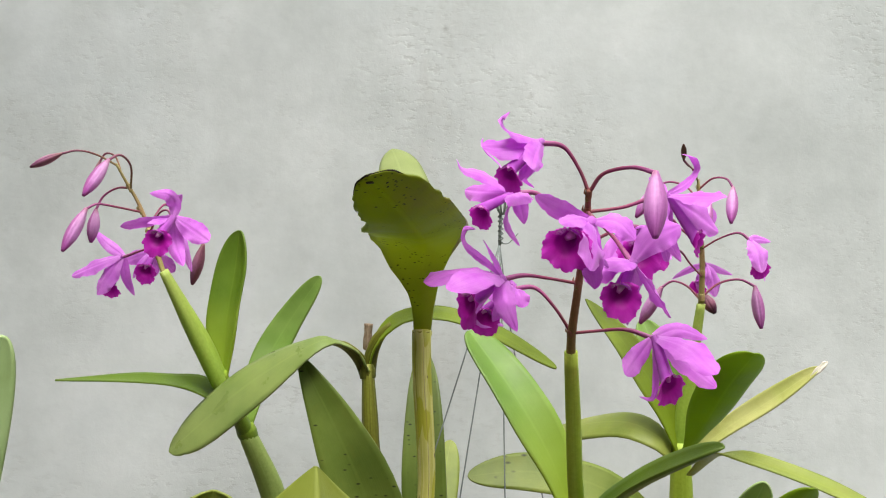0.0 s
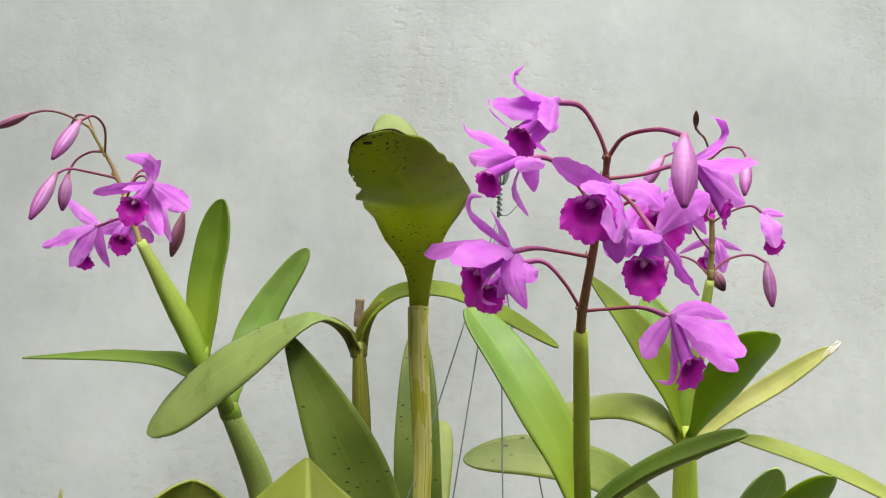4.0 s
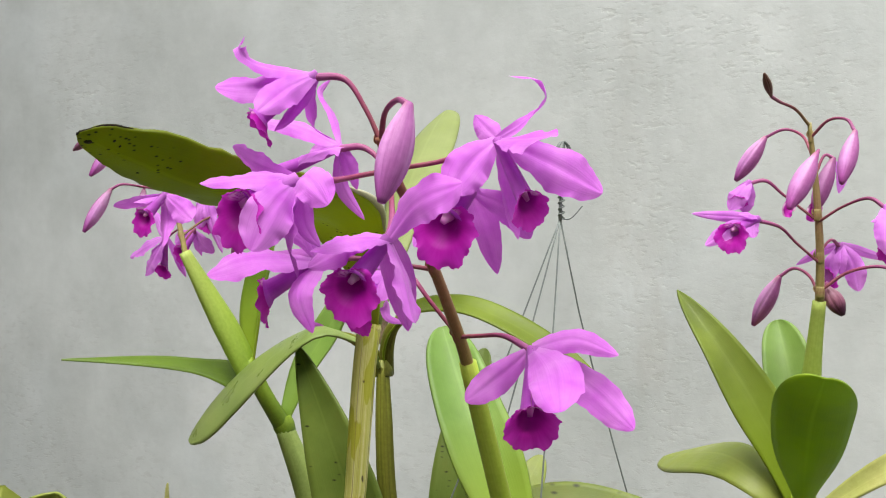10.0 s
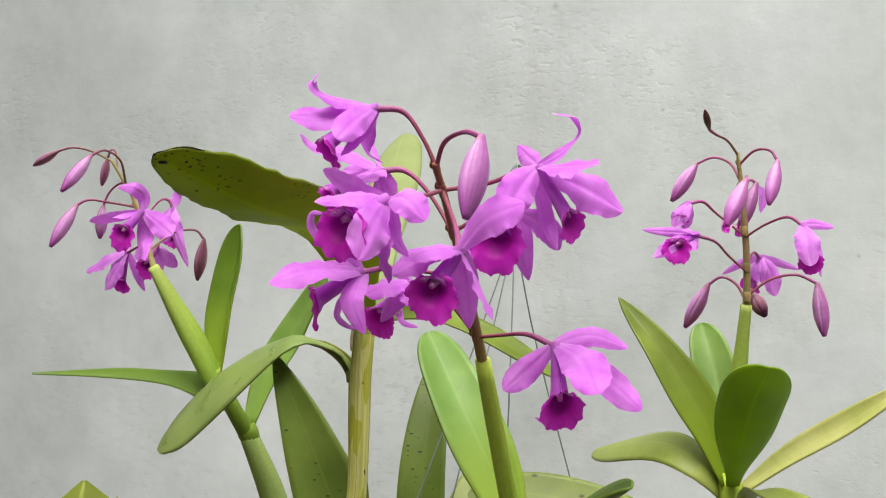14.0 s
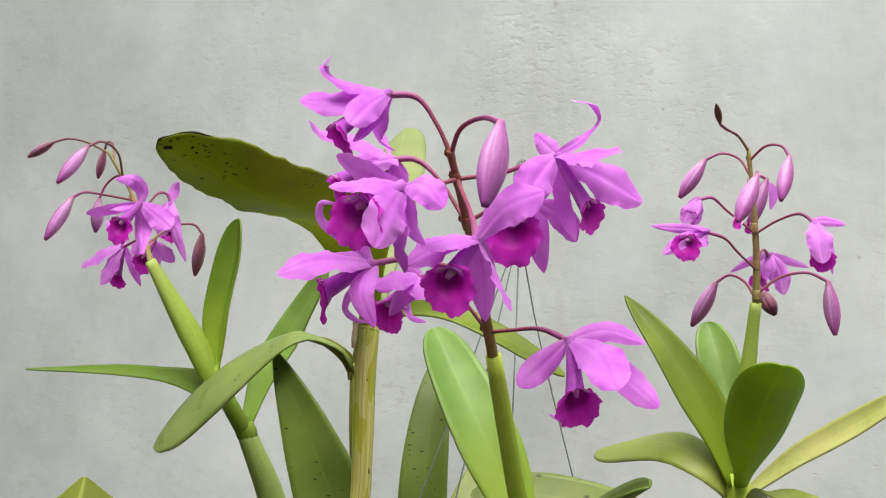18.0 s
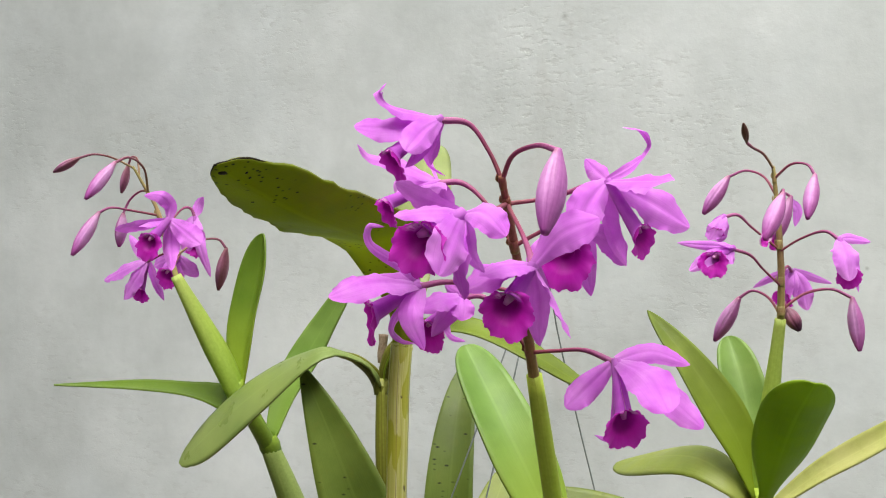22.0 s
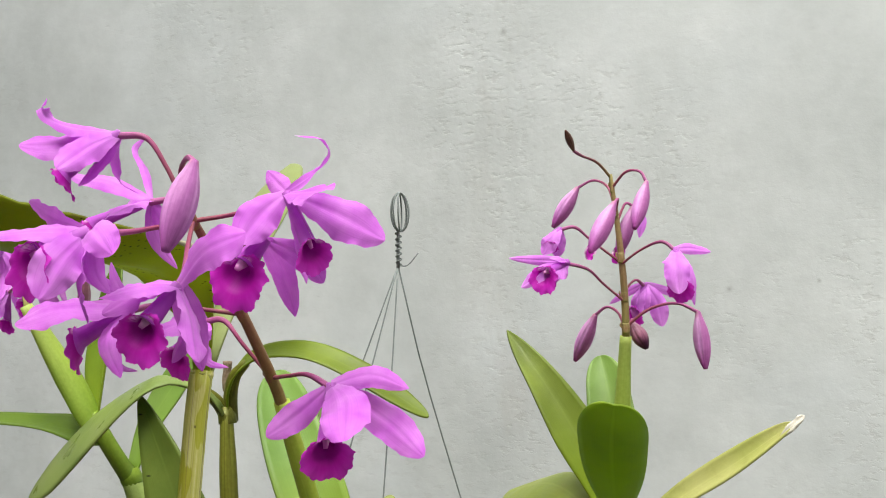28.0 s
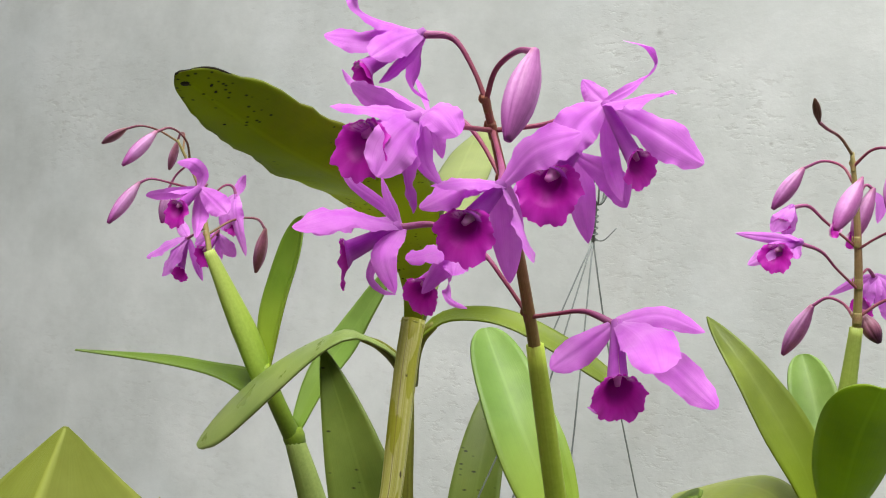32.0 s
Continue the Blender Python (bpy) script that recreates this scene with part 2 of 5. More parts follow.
def plaster_material():
    """Grey cement plaster: broad cloudy patches, faint runs of damp, crumbly trowel scabs in patches, a few pits and chips."""
    m, n, l, p = nodes_of("cement_plaster")
    obj = n.new("ShaderNodeTexCoord").outputs["Object"]
    cloud = noise_of(n, l, obj, 1.7, 5, 0.6)
    patch = noise_of(n, l, scaled(n, l, obj, (1, 1, 0.8)), 5.0, 6, 0.60)
    runs = noise_of(n, l, scaled(n, l, obj, (9, 1, 0.8)), 1.2, 4, 0.6)
    fine = noise_of(n, l, obj, 42, 6, 0.6)
    c = ramp(n, l, cloud, [(0.3, (0.462, 0.492, 0.474)), (0.5, (0.545, 0.576, 0.557)), (0.72, (0.666, 0.697, 0.681))])
    c = mixed(n, l, 0.60, c, ramp(n, l, patch, [(0.32, grey(0.38)), (0.66, grey(0.66))]), "SOFT_LIGHT")
    c = mixed(n, l, 0.10, c, ramp(n, l, runs, [(0.34, grey(0.3)), (0.6, grey(0.56))]), "SOFT_LIGHT")
    c = mixed(n, l, 0.14, c, ramp(n, l, fine, [(0.3, grey(0.3)), (0.7, grey(0.7))]), "SOFT_LIGHT")
    wash = noise_of(n, l, scaled(n, l, obj, (1.2, 1, 1.0)), 2.6, 3, 0.5)
    c = mixed(n, l, ramp(n, l, wash, [(0.55, grey(0)), (0.72, grey(0.35))]), c, (0.66, 0.71, 0.72))
    scuff = noise_of(n, l, scaled(n, l, obj, (1.0, 1, 1.3)), 13, 8, 0.76)
    c = mixed(n, l, 0.22, c, ramp(n, l, scuff, [(0.34, grey(0.30)), (0.5, grey(0.5)), (0.68, grey(0.72))]), "SOFT_LIGHT")
    zone = n.new("ShaderNodeSeparateXYZ")
    l.new(obj, zone.inputs["Vector"])
    shift = n.new("ShaderNodeMath")
    shift.inputs[1].default_value = 0.5
    l.new(zone.outputs["X"], shift.inputs[0])
    strip = ramp(n, l, shift.outputs["Value"], [(0.38, grey(0)), (0.48, grey(0.6)), (0.52, grey(0.6)), (0.62, grey(0))])
    where = ramp(n, l, noise_of(n, l, scaled(n, l, obj, (1, 1, 0.7)), 4.2, 5, 0.6), [(0.46, grey(0)), (0.66, grey(0.9))])
    where = mixed(n, l, 1.0, where, strip, "LIGHTEN")
    crumb = noise_of(n, l, scaled(n, l, obj, (1.0, 1, 2.0)), 44, 5, 0.62)
    crumb = mixed(n, l, 1.0, ramp(n, l, crumb, [(0.52, grey(0)), (0.62, grey(1))]), where, "MULTIPLY")
    c = mixed(n, l, mixed(n, l, 0.30, grey(0), crumb), c, (0.36, 0.36, 0.33))
    stain = noise_of(n, l, scaled(n, l, obj, (5.0, 1, 1.6)), 2.2, 5, 0.65)
    stain = mixed(n, l, 1.0, ramp(n, l, stain, [(0.52, grey(0)), (0.68, grey(0.34))]), strip, "MULTIPLY")
    c = mixed(n, l, stain, c, (0.36, 0.345, 0.30))
    v = n.new("ShaderNodeTexVoronoi")
    v.inputs["Scale"].default_value = 17
    bent = scaled(n, l, obj, (0.7, 1, 1.5))
    l.new(bent, v.inputs["Vector"])
    few = ramp(n, l, noise_of(n, l, bent, 7, 3), [(0.58, grey(0)), (0.64, grey(1))])
    pits = mixed(n, l, 1.0, ramp(n, l, v.outputs["Distance"], [(0.02, grey(1)), (0.07, grey(0))]), few, "MULTIPLY")
    c = mixed(n, l, mixed(n, l, 0.25, grey(0), pits), c, (0.22, 0.22, 0.20))
    for spot, size in (((0.004, WALL_Y, 0.987), 0.0055), ((0.331, WALL_Y, 0.568), 0.005), ((0.172, WALL_Y, 0.809), 0.004), ((0.452, WALL_Y, 0.577), 0.004)):
        far = n.new("ShaderNodeVectorMath")
        far.operation = "DISTANCE"
        far.inputs[1].default_value = spot
        l.new(obj, far.inputs[0])
        chip = ramp(n, l, far.outputs["Value"], [(0.2 * size, grey(0.5)), (size, grey(0))])
        c = mixed(n, l, chip, c, (0.17, 0.17, 0.15))
    l.new(c, p.inputs["Base Color"])
    p.inputs["Roughness"].default_value = 0.9
    p.inputs["Specular IOR Level"].default_value = 0.2
    trowel = noise_of(n, l, obj, 11, 7, 0.68)
    h = mixed(n, l, 0.25, trowel, fine)
    h = mixed(n, l, mixed(n, l, 0.55, grey(0), crumb), h, grey(0.15))
    h = mixed(n, l, mixed(n, l, 0.6, grey(0), pits), h, grey(0.0))
    bumped(n, l, p, h, 0.27, 0.005)
    return m


PLASTER = plaster_material()
PETAL = petal_material("petal_lilac", (0.84, 0.30, 0.91), (0.70, 0.15, 0.80), 0.38)
PETAL_SMALL = petal_material("petal_lilac_pale", (0.84, 0.33, 0.91), (0.69, 0.185, 0.78), 0.38)
LIP = lip_material("lip_magenta")
LIP_TUBE = petal_material("lip_tube_lilac", (0.76, 0.20, 0.84), (0.60, 0.09, 0.70), 0.45)
COLUMN = skin_material("column_pale", [(0.0, (0.66, 0.20, 0.66)), (0.5, (0.84, 0.36, 0.76)), (0.9, (0.88, 0.46, 0.76)), (1.0, (0.78, 0.26, 0.68))], streak=0.2, share=0.3)
STALK = skin_material("stalk_burgundy", [(0.0, (0.29, 0.09, 0.10)), (0.5, (0.29, 0.05, 0.12)), (1.0, (0.42, 0.12, 0.30))])
STALK_OLIVE = skin_material("stalk_olive", [(0.0, (0.30, 0.22, 0.09)), (0.5, (0.22, 0.07, 0.07)), (1.0, (0.32, 0.11, 0.18))])
RACHIS = skin_material("rachis_brown", [(0.0, (0.27, 0.20, 0.05)), (0.35, (0.30, 0.15, 0.065)), (1.0, (0.34, 0.14, 0.085))])
RACHIS_TAN = skin_material("rachis_tan", [(0.0, (0.33, 0.30, 0.09)), (0.5, (0.36, 0.23, 0.11)), (1.0, (0.33, 0.29, 0.10))])
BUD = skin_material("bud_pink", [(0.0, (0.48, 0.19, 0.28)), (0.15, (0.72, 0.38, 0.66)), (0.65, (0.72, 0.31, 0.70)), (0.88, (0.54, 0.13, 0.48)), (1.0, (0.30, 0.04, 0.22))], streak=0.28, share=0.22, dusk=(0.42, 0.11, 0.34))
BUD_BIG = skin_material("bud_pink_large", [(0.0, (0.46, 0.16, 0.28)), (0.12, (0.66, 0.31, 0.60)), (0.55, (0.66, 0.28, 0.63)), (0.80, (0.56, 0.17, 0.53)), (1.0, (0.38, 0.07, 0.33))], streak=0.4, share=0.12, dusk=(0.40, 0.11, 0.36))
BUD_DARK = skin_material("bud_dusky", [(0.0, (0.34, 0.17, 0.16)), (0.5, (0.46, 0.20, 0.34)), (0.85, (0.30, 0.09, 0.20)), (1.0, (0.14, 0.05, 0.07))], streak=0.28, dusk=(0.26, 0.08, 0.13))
BUD_WILTED = skin_material("bud_wilted", [(0.0, (0.48, 0.26, 0.33)), (0.5, (0.34, 0.13, 0.20)), (0.8, (0.08, 0.015, 0.05)), (1.0, (0.04, 0.008, 0.03))], streak=0.6)
BUD_BROWN = skin_material("bud_withered", [(0.0, (0.16, 0.08, 0.05)), (1.0, (0.11, 0.05, 0.035))], streak=0.5)
BULB = skin_material("bulb_green", [(0.0, (0.29, 0.40, 0.025)), (0.6, (0.38, 0.51, 0.045)), (1.0, (0.41, 0.54, 0.06))], streak=0.18)
BULB_GREY = skin_material("bulb_grey_green", [(0.0, (0.25, 0.345, 0.08)), (1.0, (0.32, 0.42, 0.11))], streak=0.18)
BULB_MID = skin_material("bulb_mid_green", [(0.0, (0.13, 0.215, 0.018)), (1.0, (0.24, 0.35, 0.03))], streak=0.18)
BULB_OLIVE = skin_material("bulb_olive", [(0.0, (0.10, 0.105, 0.015)), (0.8, (0.17, 0.175, 0.022)), (1.0, (0.21, 0.22, 0.03))], streak=0.7)
BULB_PAPERY = papery_material("bulb_papery")
SHEATH = skin_material("sheath_lime", [(0.0, (0.30, 0.46, 0.05)), (0.6, (0.41, 0.55, 0.09)), (1.0, (0.43, 0.54, 0.12))], streak=0.18, share=0.12)
DRY = skin_material("dry_husk", [(0.3, (0.15, 0.10, 0.06)), (0.6, (0.25, 0.19, 0.12)), (0.8, (0.09, 0.06, 0.04))], along=False, rough=0.9)
STUB = skin_material("dry_stub", [(0.3, (0.20, 0.13, 0.08)), (0.6, (0.34, 0.26, 0.18)), (0.8, (0.12, 0.08, 0.05))], along=False, rough=0.9)
SCORCH = skin_material("scorched_black", [(0.3, (0.015, 0.013, 0.008)), (0.7, (0.05, 0.04, 0.02))], along=False, rough=0.9)
TORN = skin_material("torn_tip", [(0.3, (0.75, 0.74, 0.66)), (0.7, (0.55, 0.50, 0.38))], along=False, rough=0.9)
MARGIN = skin_material("rolled_margin", [(0.0, (0.42, 0.45, 0.20)), (0.6, (0.50, 0.50, 0.30)), (1.0, (0.55, 0.47, 0.33))], streak=0.3)
WIRE = skin_material("galvanised_wire", [(0.3, (0.13, 0.15, 0.14)), (0.7, (0.26, 0.29, 0.28))], along=False, rough=0.45)
LEAF_UPRIGHT = leaf_material("leaf_upright", (0.13, 0.235, 0.02), (0.19, 0.31, 0.035), base=(0.34, 0.45, 0.04), through_light=0.22, rough=0.34)
LEAF_FRESH = leaf_material("leaf_fresh", (0.18, 0.335, 0.062), (0.27, 0.44, 0.11), base=(0.44, 0.57, 0.05), through_light=0.22)
LEAF_TENDER = leaf_material("leaf_tender", (0.18, 0.33, 0.060), (0.27, 0.43, 0.105), base=(0.24, 0.38, 0.05), through_light=0.22)
LEAF_MID = leaf_material("leaf_mid", (0.165, 0.235, 0.022), (0.24, 0.33, 0.042), base=(0.27, 0.38, 0.02), through_light=0.30)
LEAF_ROUND = leaf_material("leaf_round", (0.25, 0.39, 0.015), (0.35, 0.52, 0.035), base=(0.27, 0.40, 0.02), through_light=0.5)
LEAF_FOLD = leaf_material("leaf_folded", (0.25, 0.31, 0.045), (0.34, 0.40, 0.075), old=0.1, through_light=0.2)
LEAF_DARK = leaf_material("leaf_dark", (0.11, 0.20, 0.018), (0.165, 0.275, 0.03), through_light=0.2)
LEAF_GREY = leaf_material("leaf_grey_green", (0.19, 0.275, 0.075), (0.29, 0.375, 0.12), through_light=0.12, rough=0.32)
LEAF_GLAUCOUS = leaf_material("leaf_glaucous", (0.41, 0.58, 0.26), (0.52, 0.69, 0.36), old=0.1, through_light=0.12)
LEAF_OLD = leaf_material("leaf_old_speckled", (0.118, 0.182, 0.030), (0.172, 0.245, 0.046), old=0.15, spots=1.0, through_light=0.16, speck=135)
LEAF_OLIVE = leaf_material("leaf_olive_speckled", (0.225, 0.290, 0.003), (0.32, 0.39, 0.006), base=(0.50, 0.56, 0.06), old=0.2, spots=0.9, through_light=0.55, speck=330, dot=0.19)
LEAF_PALE = leaf_material("leaf_pale", (0.24, 0.31, 0.055), (0.32, 0.38, 0.085), old=0.2, through_light=0.15)
LEAF_WAX = leaf_material("leaf_waxy_pale", (0.28, 0.35, 0.125), (0.36, 0.435, 0.18), through_light=0.25)
LEAF_SPECKLED = leaf_material("leaf_pale_speckled", (0.16, 0.22, 0.04), (0.23, 0.29, 0.065), old=0.2, spots=1.0, through_light=0.12, speck=110, dot=0.19)
LEAF_YELLOW = leaf_material("leaf_yellowing", (0.49, 0.53, 0.17), (0.60, 0.60, 0.26), old=0.35, through_light=0.2)
# Dark tone for the unseen walls and floor, to hold down bounced light.
DARK_CEMENT = skin_material("light_cutting_cement", [(0.3, (0.085, 0.085, 0.078)), (0.7, (0.14, 0.137, 0.125))], along=False, rough=0.95)
# Ledge tone, darkened to weaken the bounce onto the lower wall.
LOW_BOUNCE = skin_material("low_bounce_cement", [(0.3, (0.15, 0.14, 0.12)), (0.7, (0.22, 0.205, 0.175))], along=False, rough=0.95)


# ---- mesh helpers ----
def spline(pts, n):
    """n + 1 places at even steps along a smooth curve through pts."""
    p = np.array(pts, float)
    if len(p) == 2:
        p = np.array([p[0], (p[0] + p[1]) / 2, p[1]])
    q = np.vstack([2 * p[0] - p[1], p, 2 * p[-1] - p[-2]])
    out = []
    for i in range(1, len(q) - 2):
        a, b, c, d = q[i - 1 : i + 3]
        for t in np.linspace(0, 1, 12, endpoint=False):
            out.append(0.5 * (2 * b + (c - a) * t + (2 * a - 5 * b + 4 * c - d) * t * t + (3 * b - a - 3 * c + d) * t**3))
    out = np.array(out + [p[-1]])
    far = np.r_[0, np.cumsum(np.linalg.norm(np.diff(out, axis=0), axis=1))]
    s = np.linspace(0, far[-1], n + 1)
    return np.stack([np.interp(s, far, out[:, k]) for k in range(3)], 1)


def unit(v):
    v = np.array(v, float)
    return v / max(np.linalg.norm(v), 1e-9)


def part(name, verts, faces, uvs, material, parent=None, label=""):
    me = bpy.data.meshes.new(name)
    me.from_pydata([tuple(map(float, v)) for v in verts], [], [tuple(map(int, f)) for f in faces])
    me.polygons.foreach_set("use_smooth", [True] * len(me.polygons))
    if uvs is not None:
        layer = me.uv_layers.new(name="UVMap")
        idx = np.empty(len(me.loops), dtype=np.int32)
        me.loops.foreach_get("vertex_index", idx)
        layer.data.foreach_set("uv", np.array(uvs, dtype=np.float32)[idx].ravel())
    me.materials.append(material)
    me.update()
    ob = new(name, me)
    if parent:
        ob.parent = parent
        root = parent
        while root.parent:
            root = root.parent
        ob.matrix_parent_inverse = Matrix.Translation(-root.location) if ob.parent == root else Matrix.Identity(4)
    if label:
        ob["label"] = label
    return ob


def sheet(grid, uvg, thick):
    """A closed shell from a grid of places (rows x columns); tissue under 0.4 mm is one layer."""
    r, c, _ = grid.shape
    du, dv = np.gradient(grid, axis=0), np.gradient(grid, axis=1)
    nrm = np.cross(dv, du)
    nrm /= np.maximum(np.linalg.norm(nrm, axis=2, keepdims=True), 1e-9)
    verts = np.vstack([(grid + nrm * thick / 2).reshape(-1, 3), (grid - nrm * thick / 2).reshape(-1, 3)])
    uvs = np.vstack([uvg.reshape(-1, 2)] * 2)
    at = np.arange(r * c).reshape(r, c)
    a, b, d, e = at[:-1, :-1].ravel(), at[:-1, 1:].ravel(), at[1:, 1:].ravel(), at[1:, :-1].ravel()
    k = r * c
    if thick < 0.0004:
        return grid.reshape(-1, 3), list(zip(a, e, d, b)), uvg.reshape(-1, 2)
    faces = list(zip(a, e, d, b)) + list(zip(a + k, b + k, d + k, e + k))
    rim = list(at[0, :]) + list(at[1:, -1]) + list(at[-1, -2::-1]) + list(at[-2:0:-1, 0])
    faces += [(rim[i], rim[(i + 1) % len(rim)], rim[(i + 1) % len(rim)] + k, rim[i] + k) for i in range(len(rim))]
    return verts, faces, uvs


def profile(kind, s):
    if kind == "leaf":
        up = 0.34 + 0.66 * np.sin(np.clip(s / 0.5, 0, 1) * np.pi / 2) ** 1.2
        return up * np.where(s > 0.5, np.sqrt(np.clip(1 - (np.clip(s - 0.5, 0, 1) / 0.5) ** 2.7, 0.0, 1)), 1)
    if kind == "paddle":
        up = 0.22 + 0.78 * np.sin(np.clip(s / 0.66, 0, 1) * np.pi / 2) ** 1.7
        return up * np.where(s > 0.66, np.sqrt(np.clip(1 - (np.clip(s - 0.66, 0, 1) / 0.34) ** 2.4, 0.0, 1)), 1)
    if kind == "lens":
        k = np.linspace(0, 1, 81)
        broad = np.interp(k, [0, 0.10, 0.19, 0.28, 0.37, 0.46, 0.58, 0.72, 0.84, 0.93, 0.98, 1], [0.19, 0.26, 0.42, 0.72, 0.94, 0.98, 0.94, 0.86, 0.76, 0.55, 0.30, 0.03])
        broad[4:-4] = np.convolve(broad, np.ones(9) / 9, "valid")
        return np.interp(s, k, broad)
    if kind == "lance":
        up = 0.32 + 0.68 * np.sin(np.clip(s / 0.42, 0, 1) * np.pi / 2) ** 1.2
        return up * np.where(s > 0.42, np.clip(1 - (np.clip(s - 0.42, 0, 1) / 0.58) ** 1.7, 0, 1) ** 0.75, 1)
    if kind == "ogive":
        up = 0.32 + 0.68 * np.sin(np.clip(s / 0.42, 0, 1) * np.pi / 2) ** 1.2
        return up * np.where(s > 0.42, np.clip(1 - (np.clip(s - 0.42, 0, 1) / 0.58) ** 2.2, 0, 1) ** 0.9, 1)
    if kind == "stalked":
        k = np.linspace(0, 1, 81)
        broad = np.interp(k, [0, 0.10, 0.22, 0.30, 0.40, 0.50, 0.62, 0.75, 0.86, 0.94, 0.985, 1], [0.22, 0.19, 0.20, 0.36, 0.70, 0.92, 1.0, 0.96, 0.80, 0.54, 0.27, 0.03])
        broad[4:-4] = np.convolve(broad, np.ones(9) / 9, "valid")
        return np.interp(s, k, broad)
    if kind == "spear":
        up = 0.25 + 0.75 * np.sin(np.clip(s / 0.22, 0, 1) * np.pi / 2)
        return up * np.where(s > 0.22, np.clip(1 - (s - 0.22) / 0.78, 0, 1) ** 0.75, 1)
    if kind == "petal":
        up = 0.26 + 0.74 * np.sin(np.clip(s / 0.60, 0, 1) * np.pi / 2) ** 1.25
        return up * np.where(s > 0.60, np.clip(1 - (np.clip(s - 0.60, 0, 1) / 0.40) ** 2.0, 0.0, 1) ** 0.6, 1)
    up = 0.42 + 0.58 * np.sin(np.clip(s / 0.42, 0, 1) * np.pi / 2)
    return up * np.where(s > 0.42, np.clip(1 - (np.clip(s - 0.42, 0, 1) / 0.58) ** 1.7, 0.0, 1) ** 0.72, 1)


def blade(name, pts, width, material, parent, face=(0, 0, 1), face_tip=None, kind="leaf", cup=0.12, keel=0.0, ruffle=0.0, waves=4, thick=0.0016, n=26, m=10, label="", seed=0, scorch=None, bulges=()):
    """A leaf or petal along a curve: face is the way its upper side looks, cup > 0 bends its edges to that side."""
    rng = np.random.default_rng(seed + int(abs(pts[-1][0]) * 9173 + abs(pts[-1][2]) * 5381))
    s = 1 - (1 - np.linspace(0, 1, n + 1)) ** 1.7
    even = spline(pts, 4 * n)
    c = np.stack([np.interp(s, np.linspace(0, 1, 4 * n + 1), even[:, k]) for k in range(3)], 1)
    tan = np.gradient(even, axis=0)
    tan = np.stack([np.interp(s, np.linspace(0, 1, 4 * n + 1), tan[:, k]) for k in range(3)], 1)
    tan /= np.maximum(np.linalg.norm(tan, axis=1, keepdims=True), 1e-9)
    f0, f1 = unit(face), unit(face_tip if face_tip is not None else face)
    w = np.maximum(profile(kind, s), 0.008 if kind == "ogive" else 0.03) * width / 2
    v = np.linspace(-1, 1, m + 1)
    ph = rng.uniform(0, 6.28, 4)
    petal_like = kind in ("petal", "sepal")
    grid = np.zeros((n + 1, m + 1, 3))
    for i in range(n + 1):
        f = f0 * (1 - s[i]) + f1 * s[i]
        nn = unit(f - tan[i] * (f @ tan[i]))
        side = np.cross(tan[i], nn)
        if petal_like:
            edge_of = [1 + 0.022 * math.sin(s[i] * 13 + ph[k]) * s[i] + (0.036 if kind == "petal" else 0.010) * (math.sin(s[i] * 41 + ph[3 - k]) + 0.6 * math.sin(s[i] * 77 + 2 * ph[k])) * s[i] ** 2 for k in (0, 1)]
            curl = 0.10 * w[i] * math.sin(s[i] * 7 + ph[3])
        else:
            edge_of = [1 + 0.035 * math.sin(s[i] * 11 + ph[0]) + sum(amt * math.exp(-(((s[i] - at) / wide) ** 2)) for k, at, wide, amt in bulges if k == q) for q in (0, 1)]
        for j in range(m + 1):
            lift = cup * w[i] * v[j] ** 2 + keel * w[i] * (abs(v[j]) - 0.5)
            if petal_like:
                lift += 0.05 * w[i] * abs(v[j]) ** 4 * math.sin(s[i] * 44 + ph[2] + 2 * v[j]) + curl * v[j] - 0.09 * w[i] * math.exp(-((v[j] / 0.14) ** 2)) + 0.03 * w[i] * math.sin(v[j] * 6 + s[i] * 4 + ph[0])
            if ruffle:
                lift += ruffle * w[i] * abs(v[j]) ** 2.5 * math.sin(waves * 6.283 * s[i] + ph[1 if v[j] > 0 else 2]) * min(1, s[i] * 2.5)
            grid[i, j] = c[i] + side * (v[j] * w[i] * (1 + (edge_of[0 if v[j] < 0 else 1] - 1) * abs(v[j]) ** 3)) + nn * lift
    uvg = np.stack(np.meshgrid(np.linspace(0, 1, m + 1), s), -1)
    if scorch:
        for i in range(int(n * 0.55), n + 1):
            for j in (0, m):
                grid[i, j] += (grid[i, m // 2] - grid[i, j]) * rng.uniform(0, 0.10)
    ob = part(name, *sheet(grid, uvg, thick), material, parent, label)
    if scorch:
        edge = [tuple(p) for p in grid[int(n * 0.80) :, 0]] + [tuple(p) for p in grid[-1, 1:-1]] + [tuple(p) for p in grid[:int(n * 0.62):-1, m]]
        tube("scorched_edge", edge[::2], [0.0002, 0.0007, 0.0003, 0.0008, 0.0007, 0.0006, 0.0003, 0.0002, 0.0005, 0.0001], scorch, ob, "black frayed leaf edge", n=60, m=6)
        roll = [tuple(grid[i, 0]) for i in range(int(n * 0.16), int(n * 0.42), 2)]
        tube("rolled_margin", roll, [0.0006, 0.0018, 0.0024, 0.0020, 0.0012, 0.0004], MARGIN, ob, "pale rolled leaf margin", n=24, m=10)
        for a, b, r in ((0.90, 0.62, 0.0024), (0.84, 0.30, 0.0009), (0.80, 0.36, 0.0008), (0.70, 0.72, 0.0009)):
            p, q = grid[int(a * n), int(b * m)], grid[int(a * n) - 1, int(b * m)]
            nn = unit(np.cross(grid[int(a * n), int(b * m) + 1] - p, q - p))
